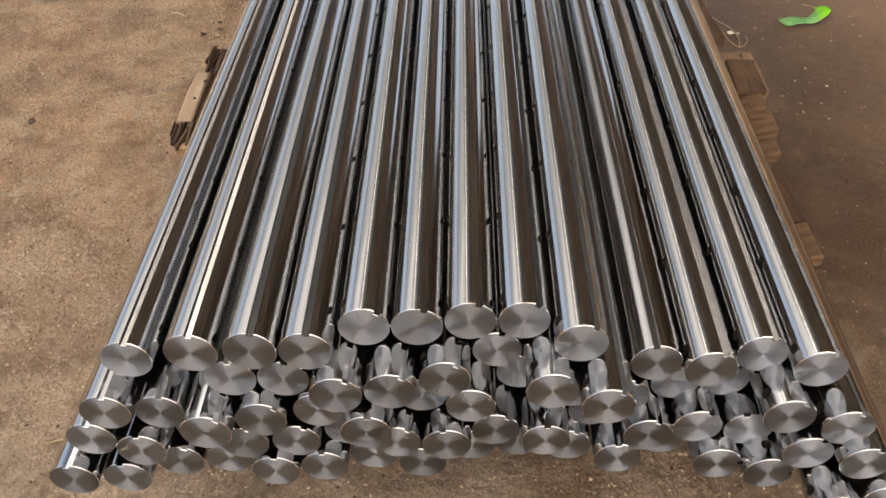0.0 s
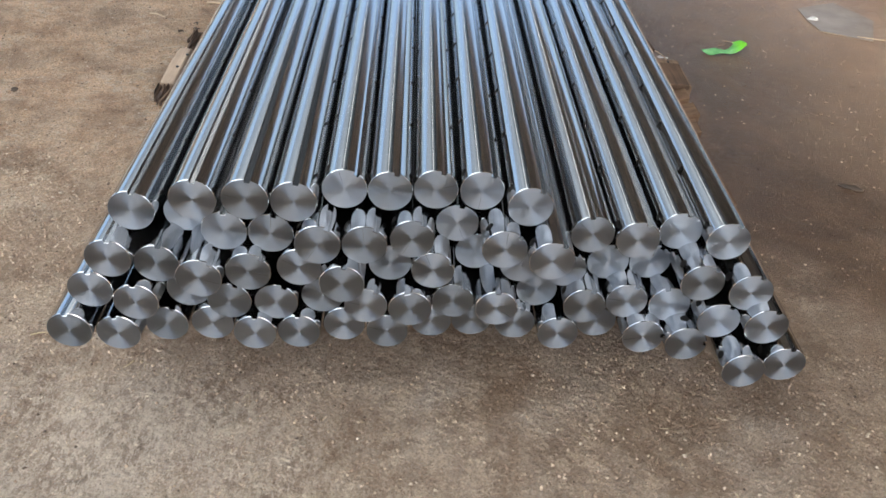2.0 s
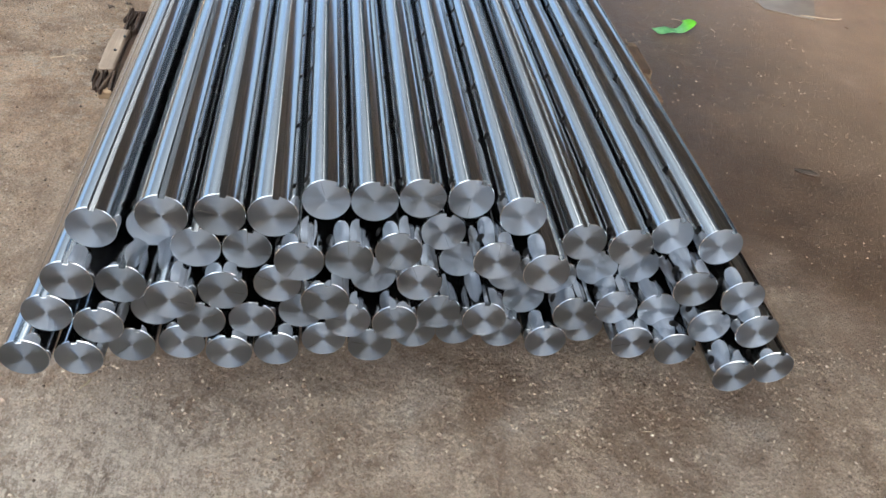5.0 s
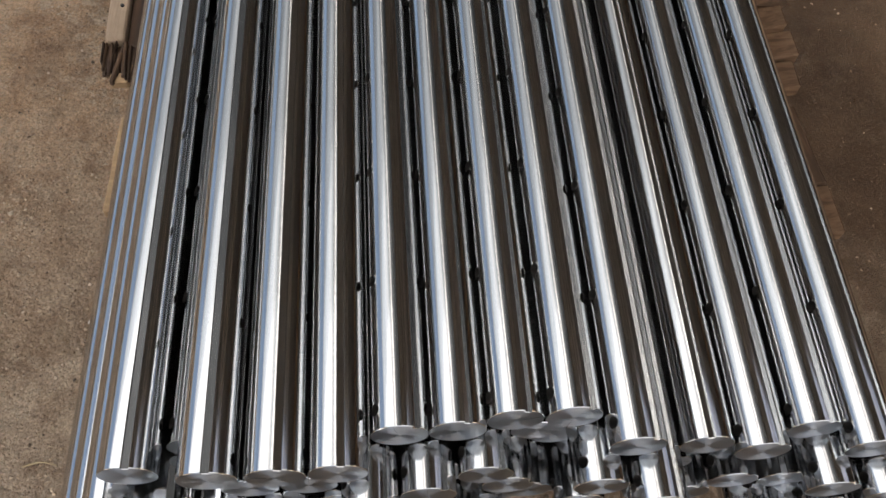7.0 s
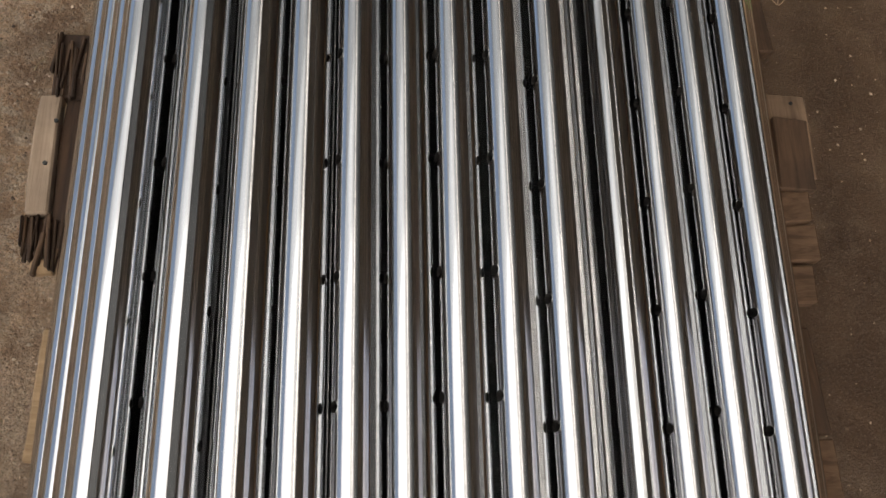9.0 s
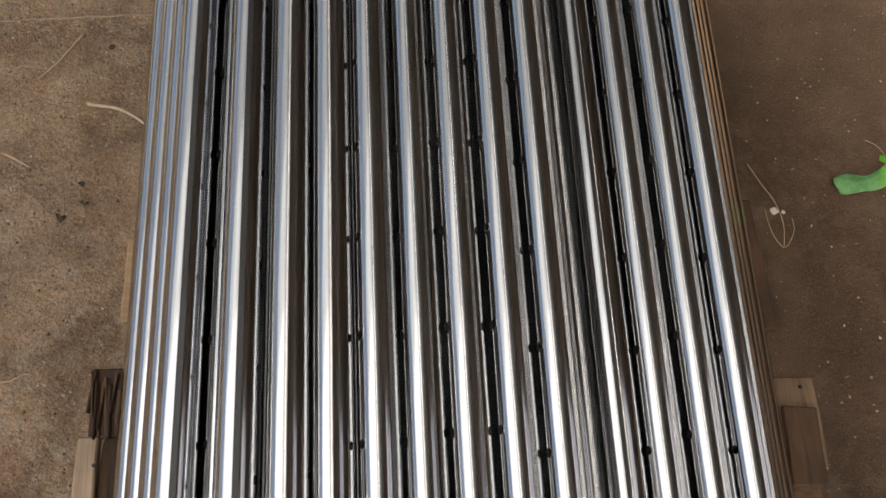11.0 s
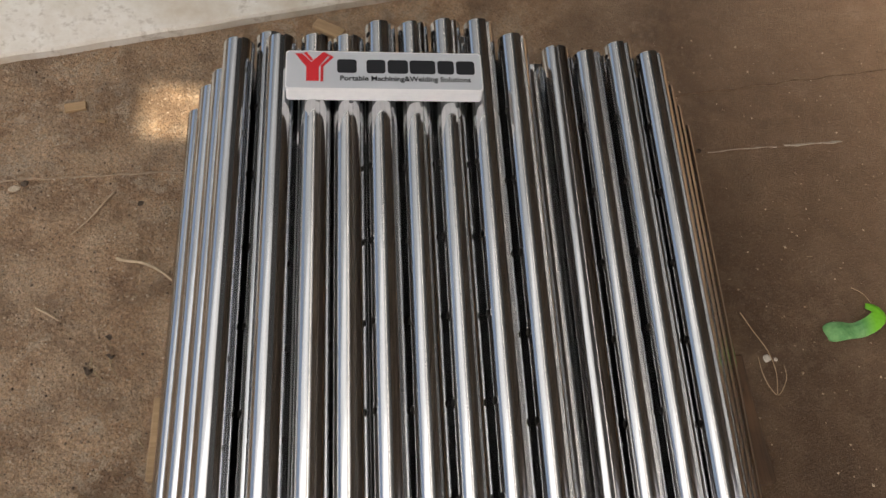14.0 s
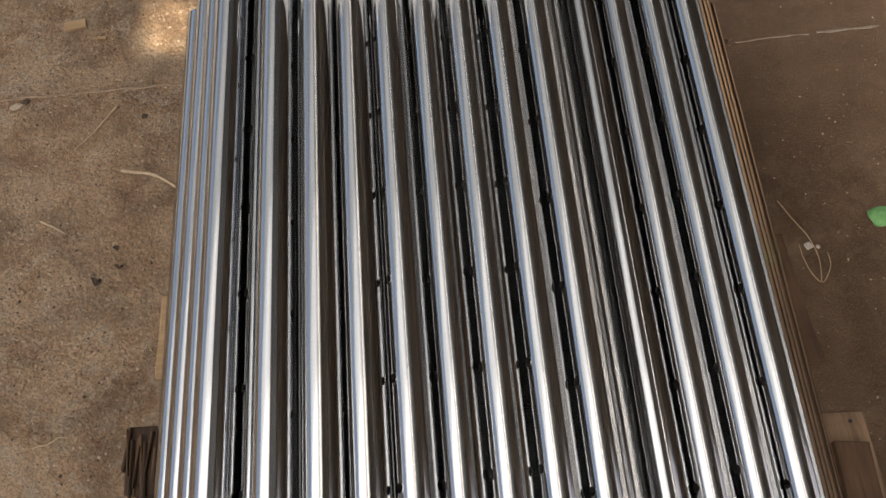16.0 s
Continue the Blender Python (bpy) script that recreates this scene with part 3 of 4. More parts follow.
# x runs along the plate, z up its face, the face looks along -y
plate.matrix_basis = pose(0.0300, 1.796, 0.4325, 0, 0, 0) @ Matrix.Rotation(radians(-90), 4, "X")
tagged(plate, "white foam block name plate with silver printed face on bars", "sign")
bm = bmesh.new()
rounded(bm, 0, PH / 2, PW, PH, 0.006, 0.0, PT)
part("board", bm, M_FOAM, plate)
bm = bmesh.new()
rounded(bm, 0, PH / 2, PW - 0.004, PH - 0.004, 0.006, -0.0006, 0.0002)
part("printed_face", bm, M_FILM, plate, "silver grey printed film")
EMBLEM = (((-0.165, 0.079), (-0.152, 0.079), (-0.135, 0.060), (-0.117, 0.079), (-0.103, 0.077), (-0.121, 0.049), (-0.121, 0.017), (-0.144, 0.017), (-0.144, 0.049)),
          ((-0.149, 0.080), (-0.144, 0.083), (-0.132, 0.066), (-0.135, 0.062)),
          ((-0.117, 0.080), (-0.112, 0.083), (-0.094, 0.072), (-0.113, 0.050), (-0.113, 0.016), (-0.118, 0.016), (-0.118, 0.052), (-0.101, 0.072)))
for pts in EMBLEM:
    bm = bmesh.new()
    prism(bm, pts, -0.0012, -0.0006)
    part("emblem_piece", bm, M_RED, plate, "red printed emblem piece")
for x0, x1, notch in ((-0.088, -0.052, 0), (-0.034, 0.001, 1), (0.005, 0.043, 2), (0.046, 0.094, 3), (0.098, 0.129, 4), (0.133, 0.168, 5)):
    bm = bmesh.new()
    rounded(bm, (x0 + x1) / 2, 0.0515, x1 - x0, 0.031, 0.006, -0.0012, -0.0006)
    part("print_block", bm, M_INK, plate, "black printed block shape")
font = bpy.data.curves.new("strapline", "FONT")
font.body = "Portable Machining&Welding Solutions"
font.size, font.align_x, font.extrude, font.offset = 0.0152, "LEFT", 0.0002, 0.00035
text_ob = bpy.data.objects.new("strapline", font)
scene.collection.objects.link(text_ob)
text_mesh = bpy.data.meshes.new_from_object(text_ob.evaluated_get(bpy.context.evaluated_depsgraph_get()))
bpy.data.objects.remove(text_ob)
span = max(v.co.x for v in text_mesh.vertices)
for v in text_mesh.vertices:
    v.co.x *= 0.242 / span
text_mesh.materials.clear()
text_mesh.materials.append(M_INK)
words = share("strapline", text_mesh, plate, pose(-0.083, -0.0009, 0.019, 90, 0, 0))
words["label"] = "small black printed line of words"


# ---- loose things on the floor ----
def floor_z(x, y):
    return 0.004 * (noise.noise((x * 3, y * 3, 0)) + 0.6 * noise.noise((x * 9, y * 9, 3)))


def tube(points, r0, r1, seg=6):
    """A thin tapered stem through the given points."""
    bm = bmesh.new()
    pts = [Vector(p) for p in points]
    fine = []
    for i in range(len(pts) - 1):
        p0, p1, p2, p3 = pts[max(i - 1, 0)], pts[i], pts[i + 1], pts[min(i + 2, len(pts) - 1)]
        for k in range(5):
            t = k / 5
            fine.append(0.5 * (2 * p1 + (p2 - p0) * t + (2 * p0 - 5 * p1 + 4 * p2 - p3) * t * t + (3 * p1 - p0 - 3 * p2 + p3) * t ** 3))
    fine.append(pts[-1])
    rings = []
    for i, p in enumerate(fine):
        d = (fine[min(i + 1, len(fine) - 1)] - fine[max(i - 1, 0)]).normalized()
        u = d.cross(Vector((0, 0, 1))).normalized()
        w = u.cross(d)
        r = r0 + (r1 - r0) * i / (len(fine) - 1)
        r *= 1 + 0.25 * noise.noise(p * 60)
        rings.append([bm.verts.new(p + (u * math.cos(a) + w * math.sin(a)) * r) for a in (2 * math.pi * k / seg for k in range(seg))])
    for a, b in zip(rings, rings[1:]):
        for k in range(seg):
            bm.faces.new((a[k], a[(k + 1) % seg], b[(k + 1) % seg], b[k])).smooth = True
    bm.faces.new(rings[0][::-1])
    bm.faces.new(rings[-1])
    return bm


def stem(name, flat, r0, r1, mat, label, category="twig", group=""):
    pts = [(x, y, floor_z(x, y) + max(r0, r1) * 0.9 + h) for x, y, h in flat]
    ob = part(name, tube(pts, r0, r1), mat)
    tagged(ob, label, category, group)
    return ob


M_TWIG = make_plain("dry_twig", (0.50, 0.37, 0.24), (0.70, 0.55, 0.38), 80, 0.8, 0.2)
M_STRAW = make_plain("dry_straw", (0.36, 0.27, 0.15), (0.55, 0.44, 0.27), 80, 0.7, 0.1)
M_DARKBIT = make_plain("dark_debris", (0.05, 0.035, 0.025), (0.12, 0.085, 0.06), 60, 0.9, 0.3)
stem("twig", [(-0.535, 1.662, 0), (-0.512, 1.655, 0.004), (-0.475, 1.648, 0.006), (-0.44, 1.63, 0.004), (-0.402, 1.598, 0)], 0.0042, 0.0026, M_TWIG,
     "curved pale brown dry twig beside the bars")
stem("twig", [(-0.560, 1.830, 0), (-0.583, 1.793, 0.002), (-0.605, 1.76, 0.001), (-0.640, 1.722, 0)], 0.0026, 0.0016, M_TWIG, "straight thin brown dry twig on the floor")
stem("twig", [(-0.685, 1.552, 0), (-0.66, 1.538, 0.003), (-0.634, 1.522, 0)], 0.0028, 0.0012, M_TWIG, "short pale splinter of wood on the floor")
stem("twig", [(-0.560, 1.445, 0), (-0.557, 1.422, 0.001), (-0.545, 1.405, 0), (-0.53, 1.392, 0)], 0.0013, 0.0008, M_STRAW, "thin bent dry grass stem on the floor")
stem("twig", [(-0.470, 1.06, 0), (-0.482, 1.045, 0.001), (-0.496, 1.02, 0)], 0.0012, 0.0008, M_STRAW, "short dry straw stem beside the pallet")
stem("twig", [(-0.50, 0.089, 0), (-0.475, 0.094, 0.002), (-0.452, 0.088, 0)], 0.0014, 0.0008, M_STRAW, "pale dry straw on the gritty floor")
stem("twig", [(0.190, -0.288, 0), (0.205, -0.290, 0.001), (0.224, -0.292, 0)], 0.0011, 0.0008, M_STRAW, "pale dry straw on the gritty floor")
stem("twig", [(-0.318, 0.036, 0), (-0.322, 0.026, 0.001), (-0.330, 0.018, 0)], 0.0013, 0.0009, M_STRAW, "curled dry straw by the bar ends")
stem("dry_grass", [(0.836, 1.517, 0), (0.855, 1.47, 0.004), (0.876, 1.425, 0.005), (0.884, 1.375, 0.004), (0.878, 1.328, 0)], 0.0013, 0.0009, M_TWIG,
     "thin dry plant stem lying beside the pallet", "dry grass")
stem("dry_grass", [(0.854, 1.412, 0), (0.853, 1.38, 0.003), (0.862, 1.345, 0.002), (0.880, 1.325, 0.001), (0.905, 1.36, 0.002), (0.908, 1.392, 0)], 0.0011, 0.0008, M_TWIG,
     "thin looped dry stem lying beside the pallet", "dry grass")
stem("dry_grass", [(1.118, 1.575, 0), (1.14, 1.56, 0.002), (1.155, 1.537, 0.001), (1.162, 1.52, 0)], 0.0010, 0.0007, M_TWIG, "thin dry stem beside the leaf", "dry grass")


def crumb(name, x, y, s, flat, seed, mat, label, category, turn=0.0, stretch=1.0):
    """A broken lump with facets, lying on the floor."""
    bm = bmesh.new()
    bmesh.ops.create_icosphere(bm, subdivisions=2, radius=1)
    for v in bm.verts:
        v.co *= 1 + 0.45 * noise.noise(v.co * 1.3 + Vector((seed * 3.1, 0, 0)))
        v.co = Vector((v.co.x * s * stretch, v.co.y * s, (v.co.z * 0.5 + 0.35) * s * flat))
    ob = part(name, bm, mat)
    ob.matrix_basis = pose(x, y, floor_z(x, y), 0, 0, turn)
    return tagged(ob, label, category)


M_TAN = make_plain("tan_stone", (0.36, 0.28, 0.20), (0.55, 0.45, 0.34), 150, 0.8, 0.4)
M_CHALK = make_plain("white_crumb", (0.66, 0.62, 0.56), (0.82, 0.79, 0.74), 150, 0.8, 0.4)
crumb("paper_scrap", 0.873, 1.408, 0.0085, 0.7, 1, M_CHALK, "crumpled white scrap beside the dry stems", "scrap", 20, 1.2)
crumb("paper_scrap", 0.892, 1.405, 0.0045, 0.8, 2, M_CHALK, "tiny white scrap beside the dry stems", "scrap", 60)
crumb("pebble", 0.822, 1.946, 0.007, 0.8, 3, M_DARKBIT, "small dark pebble on the brown floor", "pebble")
crumb("paper_scrap", 1.512, 1.815, 0.016, 0.8, 4, M_CHALK, "white crumpled scrap next to the sheet", "scrap", 20, 1.3)
crumb("dry_leaf", 1.148, 0.674, 0.012, 0.5, 5, M_DARKBIT, "dark dry curled leaf on the floor", "leaf", -24, 2.3)
crumb("dry_leaf", -0.877, 0.994, 0.010, 0.6, 6, M_DARKBIT, "dark dry crumpled leaf on the floor", "leaf", 60)
crumb("dry_leaf", -0.50, 1.80, 0.006, 0.8, 9, M_DARKBIT, "small dark dry bit of leaf", "leaf", 30, 1.3)
crumb("stone", -0.775, 1.838, 0.009, 0.8, 10, M_TAN, "pale broken stone on the dusty floor", "stone", 15, 1.4)
crumb("stone", -0.755, 1.852, 0.008, 0.8, 11, M_DARKBIT, "dark broken stone on the dusty floor", "stone", 50)
for i, (x, y, s) in enumerate(((-0.60, 0.52, 0.006), (1.30, 0.98, 0.005), (0.97, 0.42, 0.004), (0.62, -0.28, 0.005), (0.55, -0.10, 0.004), (0.80, -0.02, 0.005),
                               (1.0, 1.05, 0.004), (0.35, -0.42, 0.004), (-0.2, -0.33, 0.005), (-0.46, 0.62, 0.004))):
    crumb("pebble", x, y, s * 0.8, 0.8, 20 + i, M_TAN, "small pale pebble on the floor", "pebble", 40 * i)


def withered(x, y, size, seed, label):
    """A shrivelled bit of leaf: two curled flaps on a short bent stalk with side hairs."""
    rng = random.Random(seed)
    bm = bmesh.new()
    for flap in range(2):
        a = rng.uniform(0, 6.28)
        rows = []
        for i in range(6):
            t = i / 5
            w = size * 0.34 * math.sin(math.pi * (0.12 + 0.8 * t))
            d = Vector((math.cos(a + t), math.sin(a + t), 0))
            q = Vector((-d.y, d.x, 0))
            c = d * size * t + Vector((0, 0, 0.001 + size * 0.35 * math.sin(math.pi * t) * rng.uniform(0.7, 1.2)))
            rows.append([bm.verts.new(c + q * w * u + Vector((0, 0, size * 0.25 * u * u * rng.uniform(0.4, 1.2)))) for u in (-1, -0.4, 0.3, 1)])
        for r0, r1 in zip(rows, rows[1:]):
            for k in range(3):
                bm.faces.new((r0[k], r0[k + 1], r1[k + 1], r1[k])).smooth = True
    ob = part("dry_leaf", bm, M_DARKBIT)
    thick = ob.modifiers.new("thickness", "SOLIDIFY")
    thick.thickness = 0.0006
    ob.matrix_basis = pose(x, y, floor_z(x, y), 0, 0, 0)
    tagged(ob, label, "leaf")
    part("stalk", tube([(0, 0, 0.002), (size * rng.uniform(-0.6, 0.6), -size * 0.7, 0.0035), (size * rng.uniform(-1, 1), -size * 1.5, 0.0015)], 0.0009, 0.0005), M_STRAW, ob, "thin pale stalk")


withered(-0.529, 1.478, 0.013, 1, "dark shrivelled leaf scrap on the dusty floor")
withered(-0.566, 1.406, 0.016, 2, "brown shrivelled leaf scrap with a stalk")
withered(-0.524, 1.440, 0.011, 3, "small dark shrivelled leaf scrap")
stem("twig", [(-0.527, 1.446, 0), (-0.519, 1.421, 0.002), (-0.502, 1.396, 0)], 0.0010, 0.0007, M_STRAW, "thin bent dry grass stem on the floor")
stem("twig", [(-0.641, 1.094, 0), (-0.630, 1.098, 0.001), (-0.614, 1.100, 0.002), (-0.596, 1.111, 0.002), (-0.581, 1.109, 0)], 0.0016, 0.0011, M_TWIG, "pale curled straw on the gritty floor")
stem("twig", [(-0.515, 1.097, 0), (-0.508, 1.112, 0.002), (-0.498, 1.122, 0)], 0.0013, 0.0008, M_STRAW, "short dry straw stem beside the pallet")
stem("twig", [(-0.482, 1.106, 0), (-0.477, 1.105, 0.001), (-0.471, 1.101, 0)], 0.0014, 0.0009, M_TWIG, "short pale straw beside the pallet")
stem("twig", [(-0.452, 1.276, 0), (-0.447, 1.266, 0.001), (-0.439, 1.256, 0)], 0.0012, 0.0008, M_STRAW, "short dry straw stem beside the pallet")
stem("twig", [(-0.480, 0.261, 0), (-0.475, 0.262, 0.001), (-0.470, 0.262, 0)], 0.0012, 0.0008, M_TWIG, "tiny pale straw on the gritty floor")
crumb("pebble", -0.440, 0.315, 0.0042, 0.9, 33, M_CHALK, "tiny white stone chip on the floor", "pebble", 30)


def wood_chip(x, y, lx, ly, lz, turn, seed, label):
    ob = part("wood_chip", rough_plank(lx, ly, lz, seed, "x", 0.003, 5), M_PALE)
    ob.matrix_basis = pose(x, y, floor_z(x, y) + 0.0005, 0, 0, turn)
    tagged(ob, label, "wood chip")


wood_chip(-0.673, 2.056, 0.050, 0.024, 0.010, 12, 91, "small pale broken wood chip on the floor")
wood_chip(-0.087, 2.300, 0.082, 0.034, 0.018, -26, 92, "pale wooden offcut behind the bars")
wood_chip(-0.612, 2.018, 0.022, 0.007, 0.005, -10, 93, "tiny dark wood splinter on the floor")


def make_leaf():
    """A fallen leaf: a crumpled band whose far end curls back over itself."""
    n = Nodes("green_leaf").set(Roughness=0.5)
    a = n.noise(45, None, 5)
    sep = n.nt.nodes.new("ShaderNodeSeparateXYZ")
    n.link(n.coord.outputs["Object"], sep.inputs[0])
    fresh = n.nt.nodes.new("ShaderNodeMapRange")
    fresh.inputs[1].default_value, fresh.inputs[2].default_value = 0.02, 0.05
    n.link(sep.outputs[0], fresh.inputs[0])
    pale = n.ramp(a, (0.35, (0.11, 0.34, 0.11)), (0.65, (0.24, 0.52, 0.20)))
    n.into("Base Color", n.mix(fresh.outputs[0], pale, (0.20, 0.62, 0.03)))
    n.bump(n.voronoi(120), 0.4, 0.002)
    bm = bmesh.new()
    path = ((-0.068, -0.006, 0.006, 0.017), (-0.052, -0.001, 0.012, 0.024), (-0.03, 0.0, 0.016, 0.024), (-0.008, -0.004, 0.008, 0.019), (0.014, -0.003, 0.013, 0.019),
            (0.036, 0.001, 0.022, 0.020), (0.056, 0.012, 0.030, 0.020), (0.066, 0.030, 0.033, 0.018), (0.058, 0.044, 0.026, 0.013), (0.044, 0.050, 0.016, 0.007))
    rows = []
    m = 8
    for i, (x, y, z, w) in enumerate(path):
        p, q = path[max(i - 1, 0)], path[min(i + 1, len(path) - 1)]
        d = Vector((q[0] - p[0], q[1] - p[1], 0)).normalized()
        s = Vector((-d.y, d.x, 0))
        row = []
        for k in range(m + 1):
            u = 2 * k / m - 1
            c = Vector((x, y, z)) + s * (u * w * (1 + 0.15 * noise.noise((i * 0.9, u * 2, 4))))
            c.z += 0.008 * noise.noise((i * 0.7, u * 1.7, 9)) - 0.008 * u * u * (1 if i % 3 else -0.3)
            c.z = max(c.z, 0.002)
            row.append(bm.verts.new(c))
        rows.append(row)
    for a_, b_ in zip(rows, rows[1:]):
        for k in range(m):
            bm.faces.new((a_[k], a_[k + 1], b_[k + 1], b_[k])).smooth = True
    ob = part("leaf", bm, n.mat)
    thick = ob.modifiers.new("thickness", "SOLIDIFY")
    thick.thickness = 0.0006
    smooth = ob.modifiers.new("smooth", "SUBSURF")
    smooth.levels = smooth.render_levels = 1
    ob.matrix_basis = pose(1.088, 1.470, floor_z(1.088, 1.47), 0, 0, 4)
    tagged(ob, "bright green crumpled fallen leaf on the brown floor", "leaf")


make_leaf()


# white painted kerb slab at the far end of the shed floor
def make_kerb():
    bm = bmesh.new()
    d = Vector((0.95, 0.232, 0)).normalized()
    s = Vector((-d.y, d.x, 0))
    o = Vector((-0.874, 2.176, 0))
    n = 60
    for z0, z1 in ((-0.01, 0.028),):
        rows = []
        for i in range(n + 1):
            t = -1.2 + 2.9 * i / n
            w = 0.004 * noise.noise((t * 9, 0, 0)) + 0.002 * noise.noise((t * 40, 1, 0))
            row = [o + d * t + s * w + Vector((0, 0, z0)), o + d * t + s * w + Vector((0, 0, z1 - 0.006)), o + d * t + s * (w + 0.006) + Vector((0, 0, z1)), o + d * t + s * 0.3 + Vector((0, 0, z1)),
                   o + d * t + s * 0.9 + Vector((0, 0, z1)), o + d * t + s * 0.9 + Vector((0, 0, z0))]
            rows.append([bm.verts.new(p) for p in row])
        for a, b in zip(rows, rows[1:]):
            for k in range(5):
                bm.faces.new((a[k], b[k], b[k + 1], a[k + 1]))
        bm.faces.new(rows[0])
        bm.faces.new(rows[-1][::-1])
    bmesh.ops.recalc_face_normals(bm, faces=bm.faces)
    tagged(part("kerb", bm, M_WHITE), "dirty white painted concrete kerb slab", "kerb", kind="structure")


make_kerb()


def strip(name, pts, w, mat, label, thick=0.0012, kind="structure", category="joint"):
    """A ragged thin band lying on the floor along a line."""
    bm = bmesh.new()
    a, b = Vector((*pts[0], 0)), Vector((*pts[1], 0))
    d = (b - a).normalized()
    s = Vector((-d.y, d.x, 0))
    n = max(12, int((b - a).length / 0.012))
    rows = []
    for i in range(n + 1):
        p = a + (b - a) * (i / n) + s * 0.006 * noise.noise((i * 0.21, pts[0][0], 2))
        ww = w * max(0.12, 0.6 + 0.9 * noise.noise((i * 0.5, pts[0][1], 7)))
        z = floor_z(p.x, p.y) + 0.0006
        rows.append([bm.verts.new(p + s * ww * u + Vector((0, 0, z + h))) for u, h in ((-1, -0.001), (-0.7, thick), (0.7, thick), (1, -0.001))])
    for r0, r1 in zip(rows, rows[1:]):
        for k in range(3):
            bm.faces.new((r0[k], r1[k], r1[k + 1], r0[k + 1]))
    bmesh.ops.recalc_face_normals(bm, faces=bm.faces)
    tagged(part(name, bm, mat), label, category, kind=kind)


M_CRACK = make_plain("dirt_filled_joint", (0.12, 0.075, 0.045), (0.24, 0.16, 0.10), 60, 0.95, 0.4)
M_DUST = make_plain("dust_filled_joint", (0.30, 0.215, 0.145), (0.50, 0.38, 0.27), 60, 0.95, 0.4)
M_LIME = make_plain("lime_streak", (0.34, 0.29, 0.23), (0.52, 0.46, 0.39), 60, 0.9, 0.3)
strip("trim", ((0.845, 1.944), (1.03, 1.962)), 0.0022, M_LIME, "thin pale lime streak on the floor")
strip("trim", ((1.05, 1.966), (1.21, 1.978)), 0.0045, M_LIME, "thin pale lime streak on the floor")
strip("trim", ((0.76, 2.108), (1.60, 2.245)), 0.003, M_CRACK, "ragged dirt filled joint in the floor")
strip("trim", ((-1.3, 1.835), (-0.36, 1.885)), 0.0030, M_DUST, "ragged dusty joint in the floor")


def make_sheet():
    """A clear plastic offcut lying on the floor."""
    n = Nodes("cloudy_plastic").set(Roughness=0.35)
    a = n.noise(12, None, 5)
    n.into("Base Color", n.ramp(a, (0.3, (0.26, 0.20, 0.15)), (0.7, (0.38, 0.31, 0.24))))
    bm = bmesh.new()
    corners = ((1.485, 1.80), (1.490, 1.695), (1.640, 1.628), (1.735, 1.83), (1.66, 2.0), (1.50, 1.93))
    lo = [bm.verts.new((x, y, floor_z(x, y) + 0.001)) for x, y in corners]
    hi = [bm.verts.new((x, y, floor_z(x, y) + 0.004)) for x, y in corners]
    bm.faces.new(lo[::-1])
    bm.faces.new(hi)
    for i in range(6):
        bm.faces.new((lo[i], lo[(i + 1) % 6], hi[(i + 1) % 6], hi[i]))
    tagged(part("plastic_sheet", bm, n.mat), "cloudy plastic sheet offcut lying on the floor", "sheet")


make_sheet()
stem("twig", [(1.60, 1.66, 0), (1.66, 1.645, 0.002), (1.72, 1.64, 0.002), (1.75, 1.66, 0)], 0.003, 0.002, M_TWIG, "pale dry twig by the plastic sheet")


# ---- grit and straw scattered over the floor ----
def scatter(name, count, seed, make, mat, label, category):
    rng = random.Random(seed)
    verts, faces = [], []
    done = 0
    while done < count:
        x, y = rng.uniform(-1.2, 1.5), rng.uniform(-1.0, 2.3)
        keep = 0.05 + 0.95 * max(0.0, min(1.0, (0.75 - x) / 0.4)) if y > 0.1 else 0.75
        keep *= 0.35 + 1.1 * max(0.0, 0.5 + noise.noise((x * 2.5, y * 2.5, 11)))
        if rng.random() > keep or (-0.36 < x < 0.68 and 0.15 < y < 1.9):
            continue
        done += 1
        make(rng, verts, faces, x, y, floor_z(x, y))
    me = bpy.data.meshes.new(name)
    me.from_pydata(verts, [], faces)
    me.materials.append(mat)
    tagged(new(name, me), label, category, kind="stuff")


def grain(rng, verts, faces, x, y, z):
    s = 0.0008 + 0.0028 * rng.random() ** 4
    b, a = len(verts), rng.random() * 6.28
    for k in range(4):
        r = s * rng.uniform(0.7, 1.4)
        verts.append((x + r * math.cos(a + k * 1.57), y + r * math.sin(a + k * 1.57), z + s * rng.uniform(-0.1, 0.5)))
    verts.append((x + s * rng.uniform(-0.4, 0.4), y + s * rng.uniform(-0.4, 0.4), z + s * rng.uniform(0.8, 1.3)))
    for k in range(4):
        faces.append((b + k, b + (k + 1) % 4, b + 4))


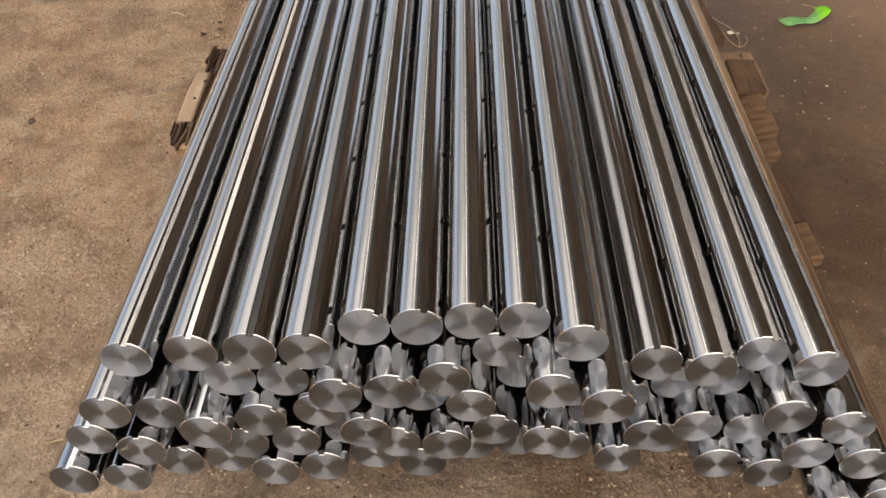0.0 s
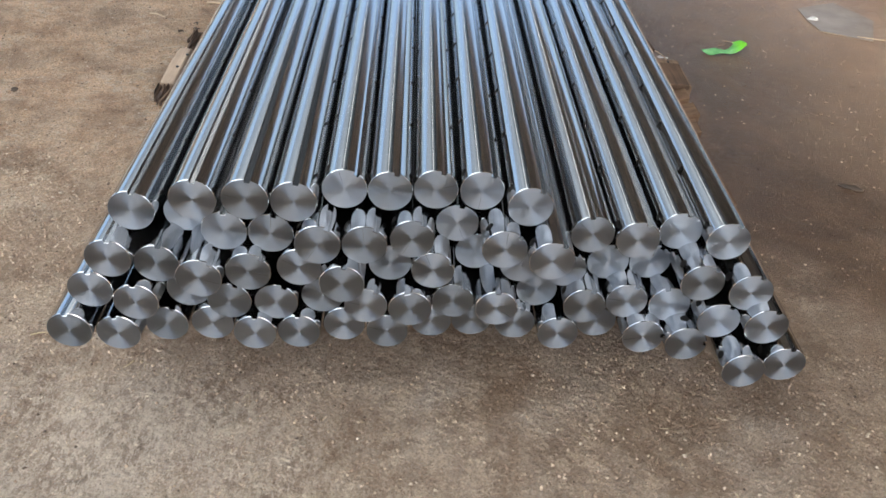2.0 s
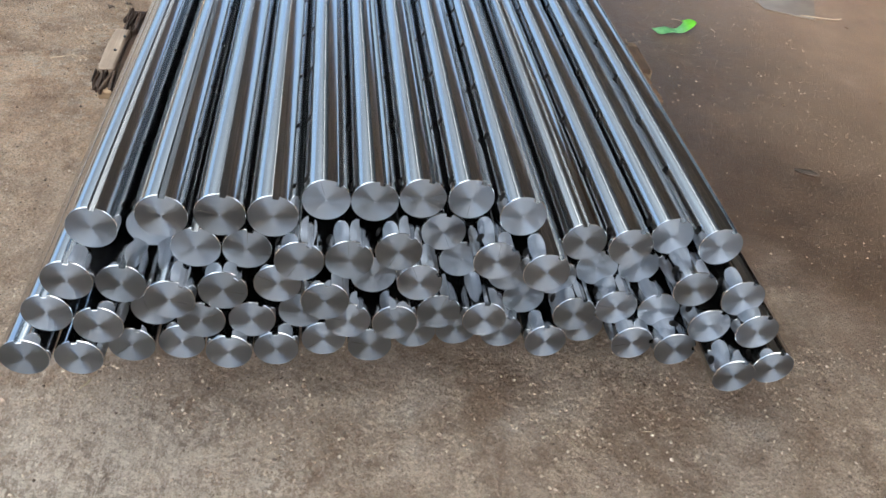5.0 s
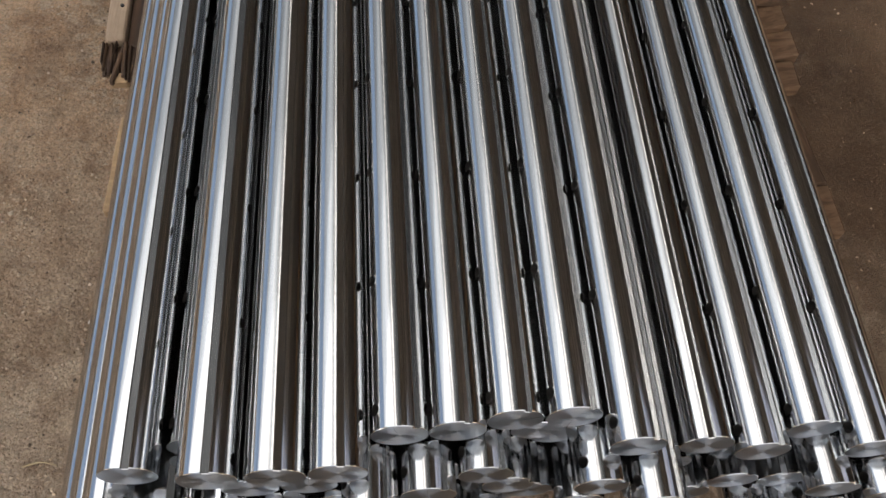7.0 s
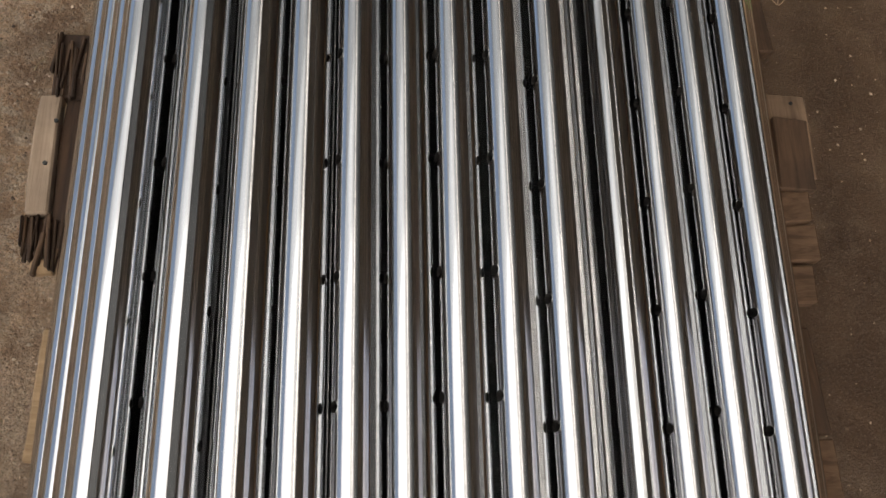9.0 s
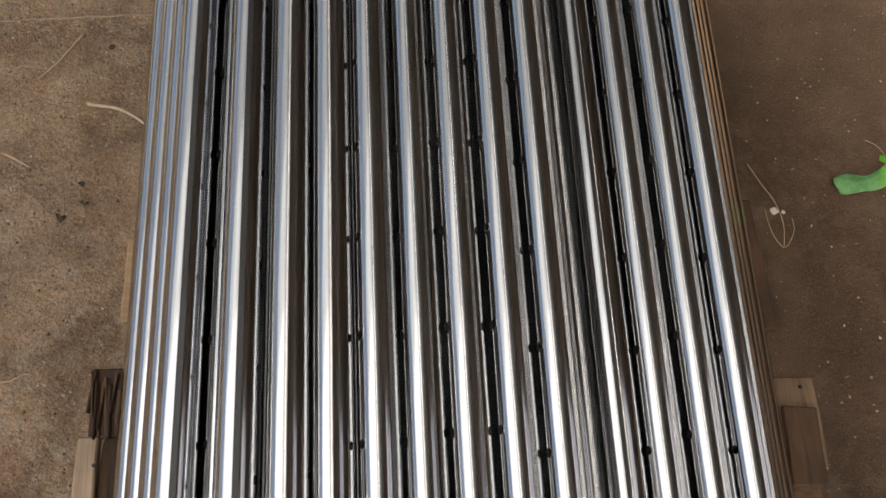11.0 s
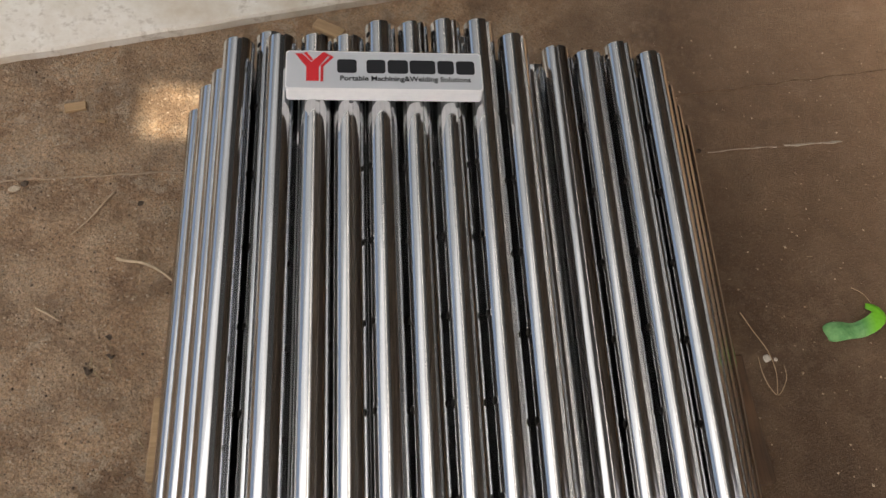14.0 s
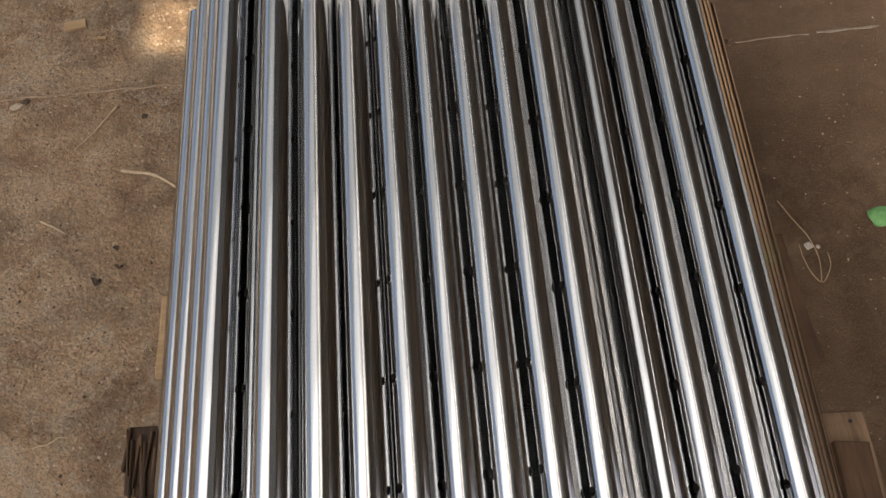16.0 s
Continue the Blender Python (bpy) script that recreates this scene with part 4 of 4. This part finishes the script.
def lump(rng, verts, faces, x, y, z):
    """A low stone half sunk in the floor, with a flat top."""
    s = 0.0016 + 0.0030 * rng.random() ** 3
    h = s * rng.uniform(0.35, 0.8)
    b, a, e = len(verts), rng.random() * 6.28, rng.uniform(0.6, 1.0)
    for ring, zz in ((1.0, -0.0006), (0.62, h)):
        for k in range(6):
            r = s * ring * rng.uniform(0.75, 1.25)
            u, v = r * math.cos(k * 1.047), r * e * math.sin(k * 1.047)
            verts.append((x + u * math.cos(a) - v * math.sin(a), y + u * math.sin(a) + v * math.cos(a), z + zz * rng.uniform(0.7, 1.2)))
    for k in range(6):
        j = (k + 1) % 6
        faces.append((b + k, b + j, b + 6 + j, b + 6 + k))
    faces.append(tuple(b + 6 + k for k in range(6)))


def fibre(rng, verts, faces, x, y, z):
    l, w, a, bend = rng.uniform(0.005, 0.020), rng.uniform(0.0003, 0.0007), rng.random() * 6.28, rng.uniform(-0.5, 0.5)
    b = len(verts)
    for k in range(5):
        t = k / 4 - 0.5
        aa = a + bend * t
        cx, cy = x + math.cos(aa) * l * t, y + math.sin(aa) * l * t
        for u, h in ((-1, 0), (0, w * 1.4), (1, 0)):
            verts.append((cx - math.sin(aa) * w * u, cy + math.cos(aa) * w * u, z + 0.0006 + h))
    for k in range(4):
        for j in range(2):
            p = b + 3 * k + j
            faces.append((p, p + 3, p + 4, p + 1))


def speckled(name, *cols):
    n = Nodes(name).set(Roughness=0.7)
    g = n.nt.nodes.new("ShaderNodeNewGeometry")
    n.into("Base Color", n.ramp(g.outputs["Random Per Island"], *[(i / (len(cols) - 1), c) for i, c in enumerate(cols)]))
    return n.mat


scatter("grit", 70000, 5, grain, speckled("grit", (0.08, 0.052, 0.034), (0.34, 0.24, 0.16), (0.46, 0.345, 0.24), (0.52, 0.40, 0.285), (0.66, 0.54, 0.41)), "fine pale and brown grit over the floor", "grit")
scatter("gravel", 60000, 8, lump, M_FLOOR, "small dusty stones half sunk in the floor", "gravel")
scatter("straw_bits", 420, 6, fibre, speckled("straw_bits", (0.20, 0.14, 0.08), (0.42, 0.33, 0.20), (0.55, 0.46, 0.30)), "scattered short dry straw bits", "straw")
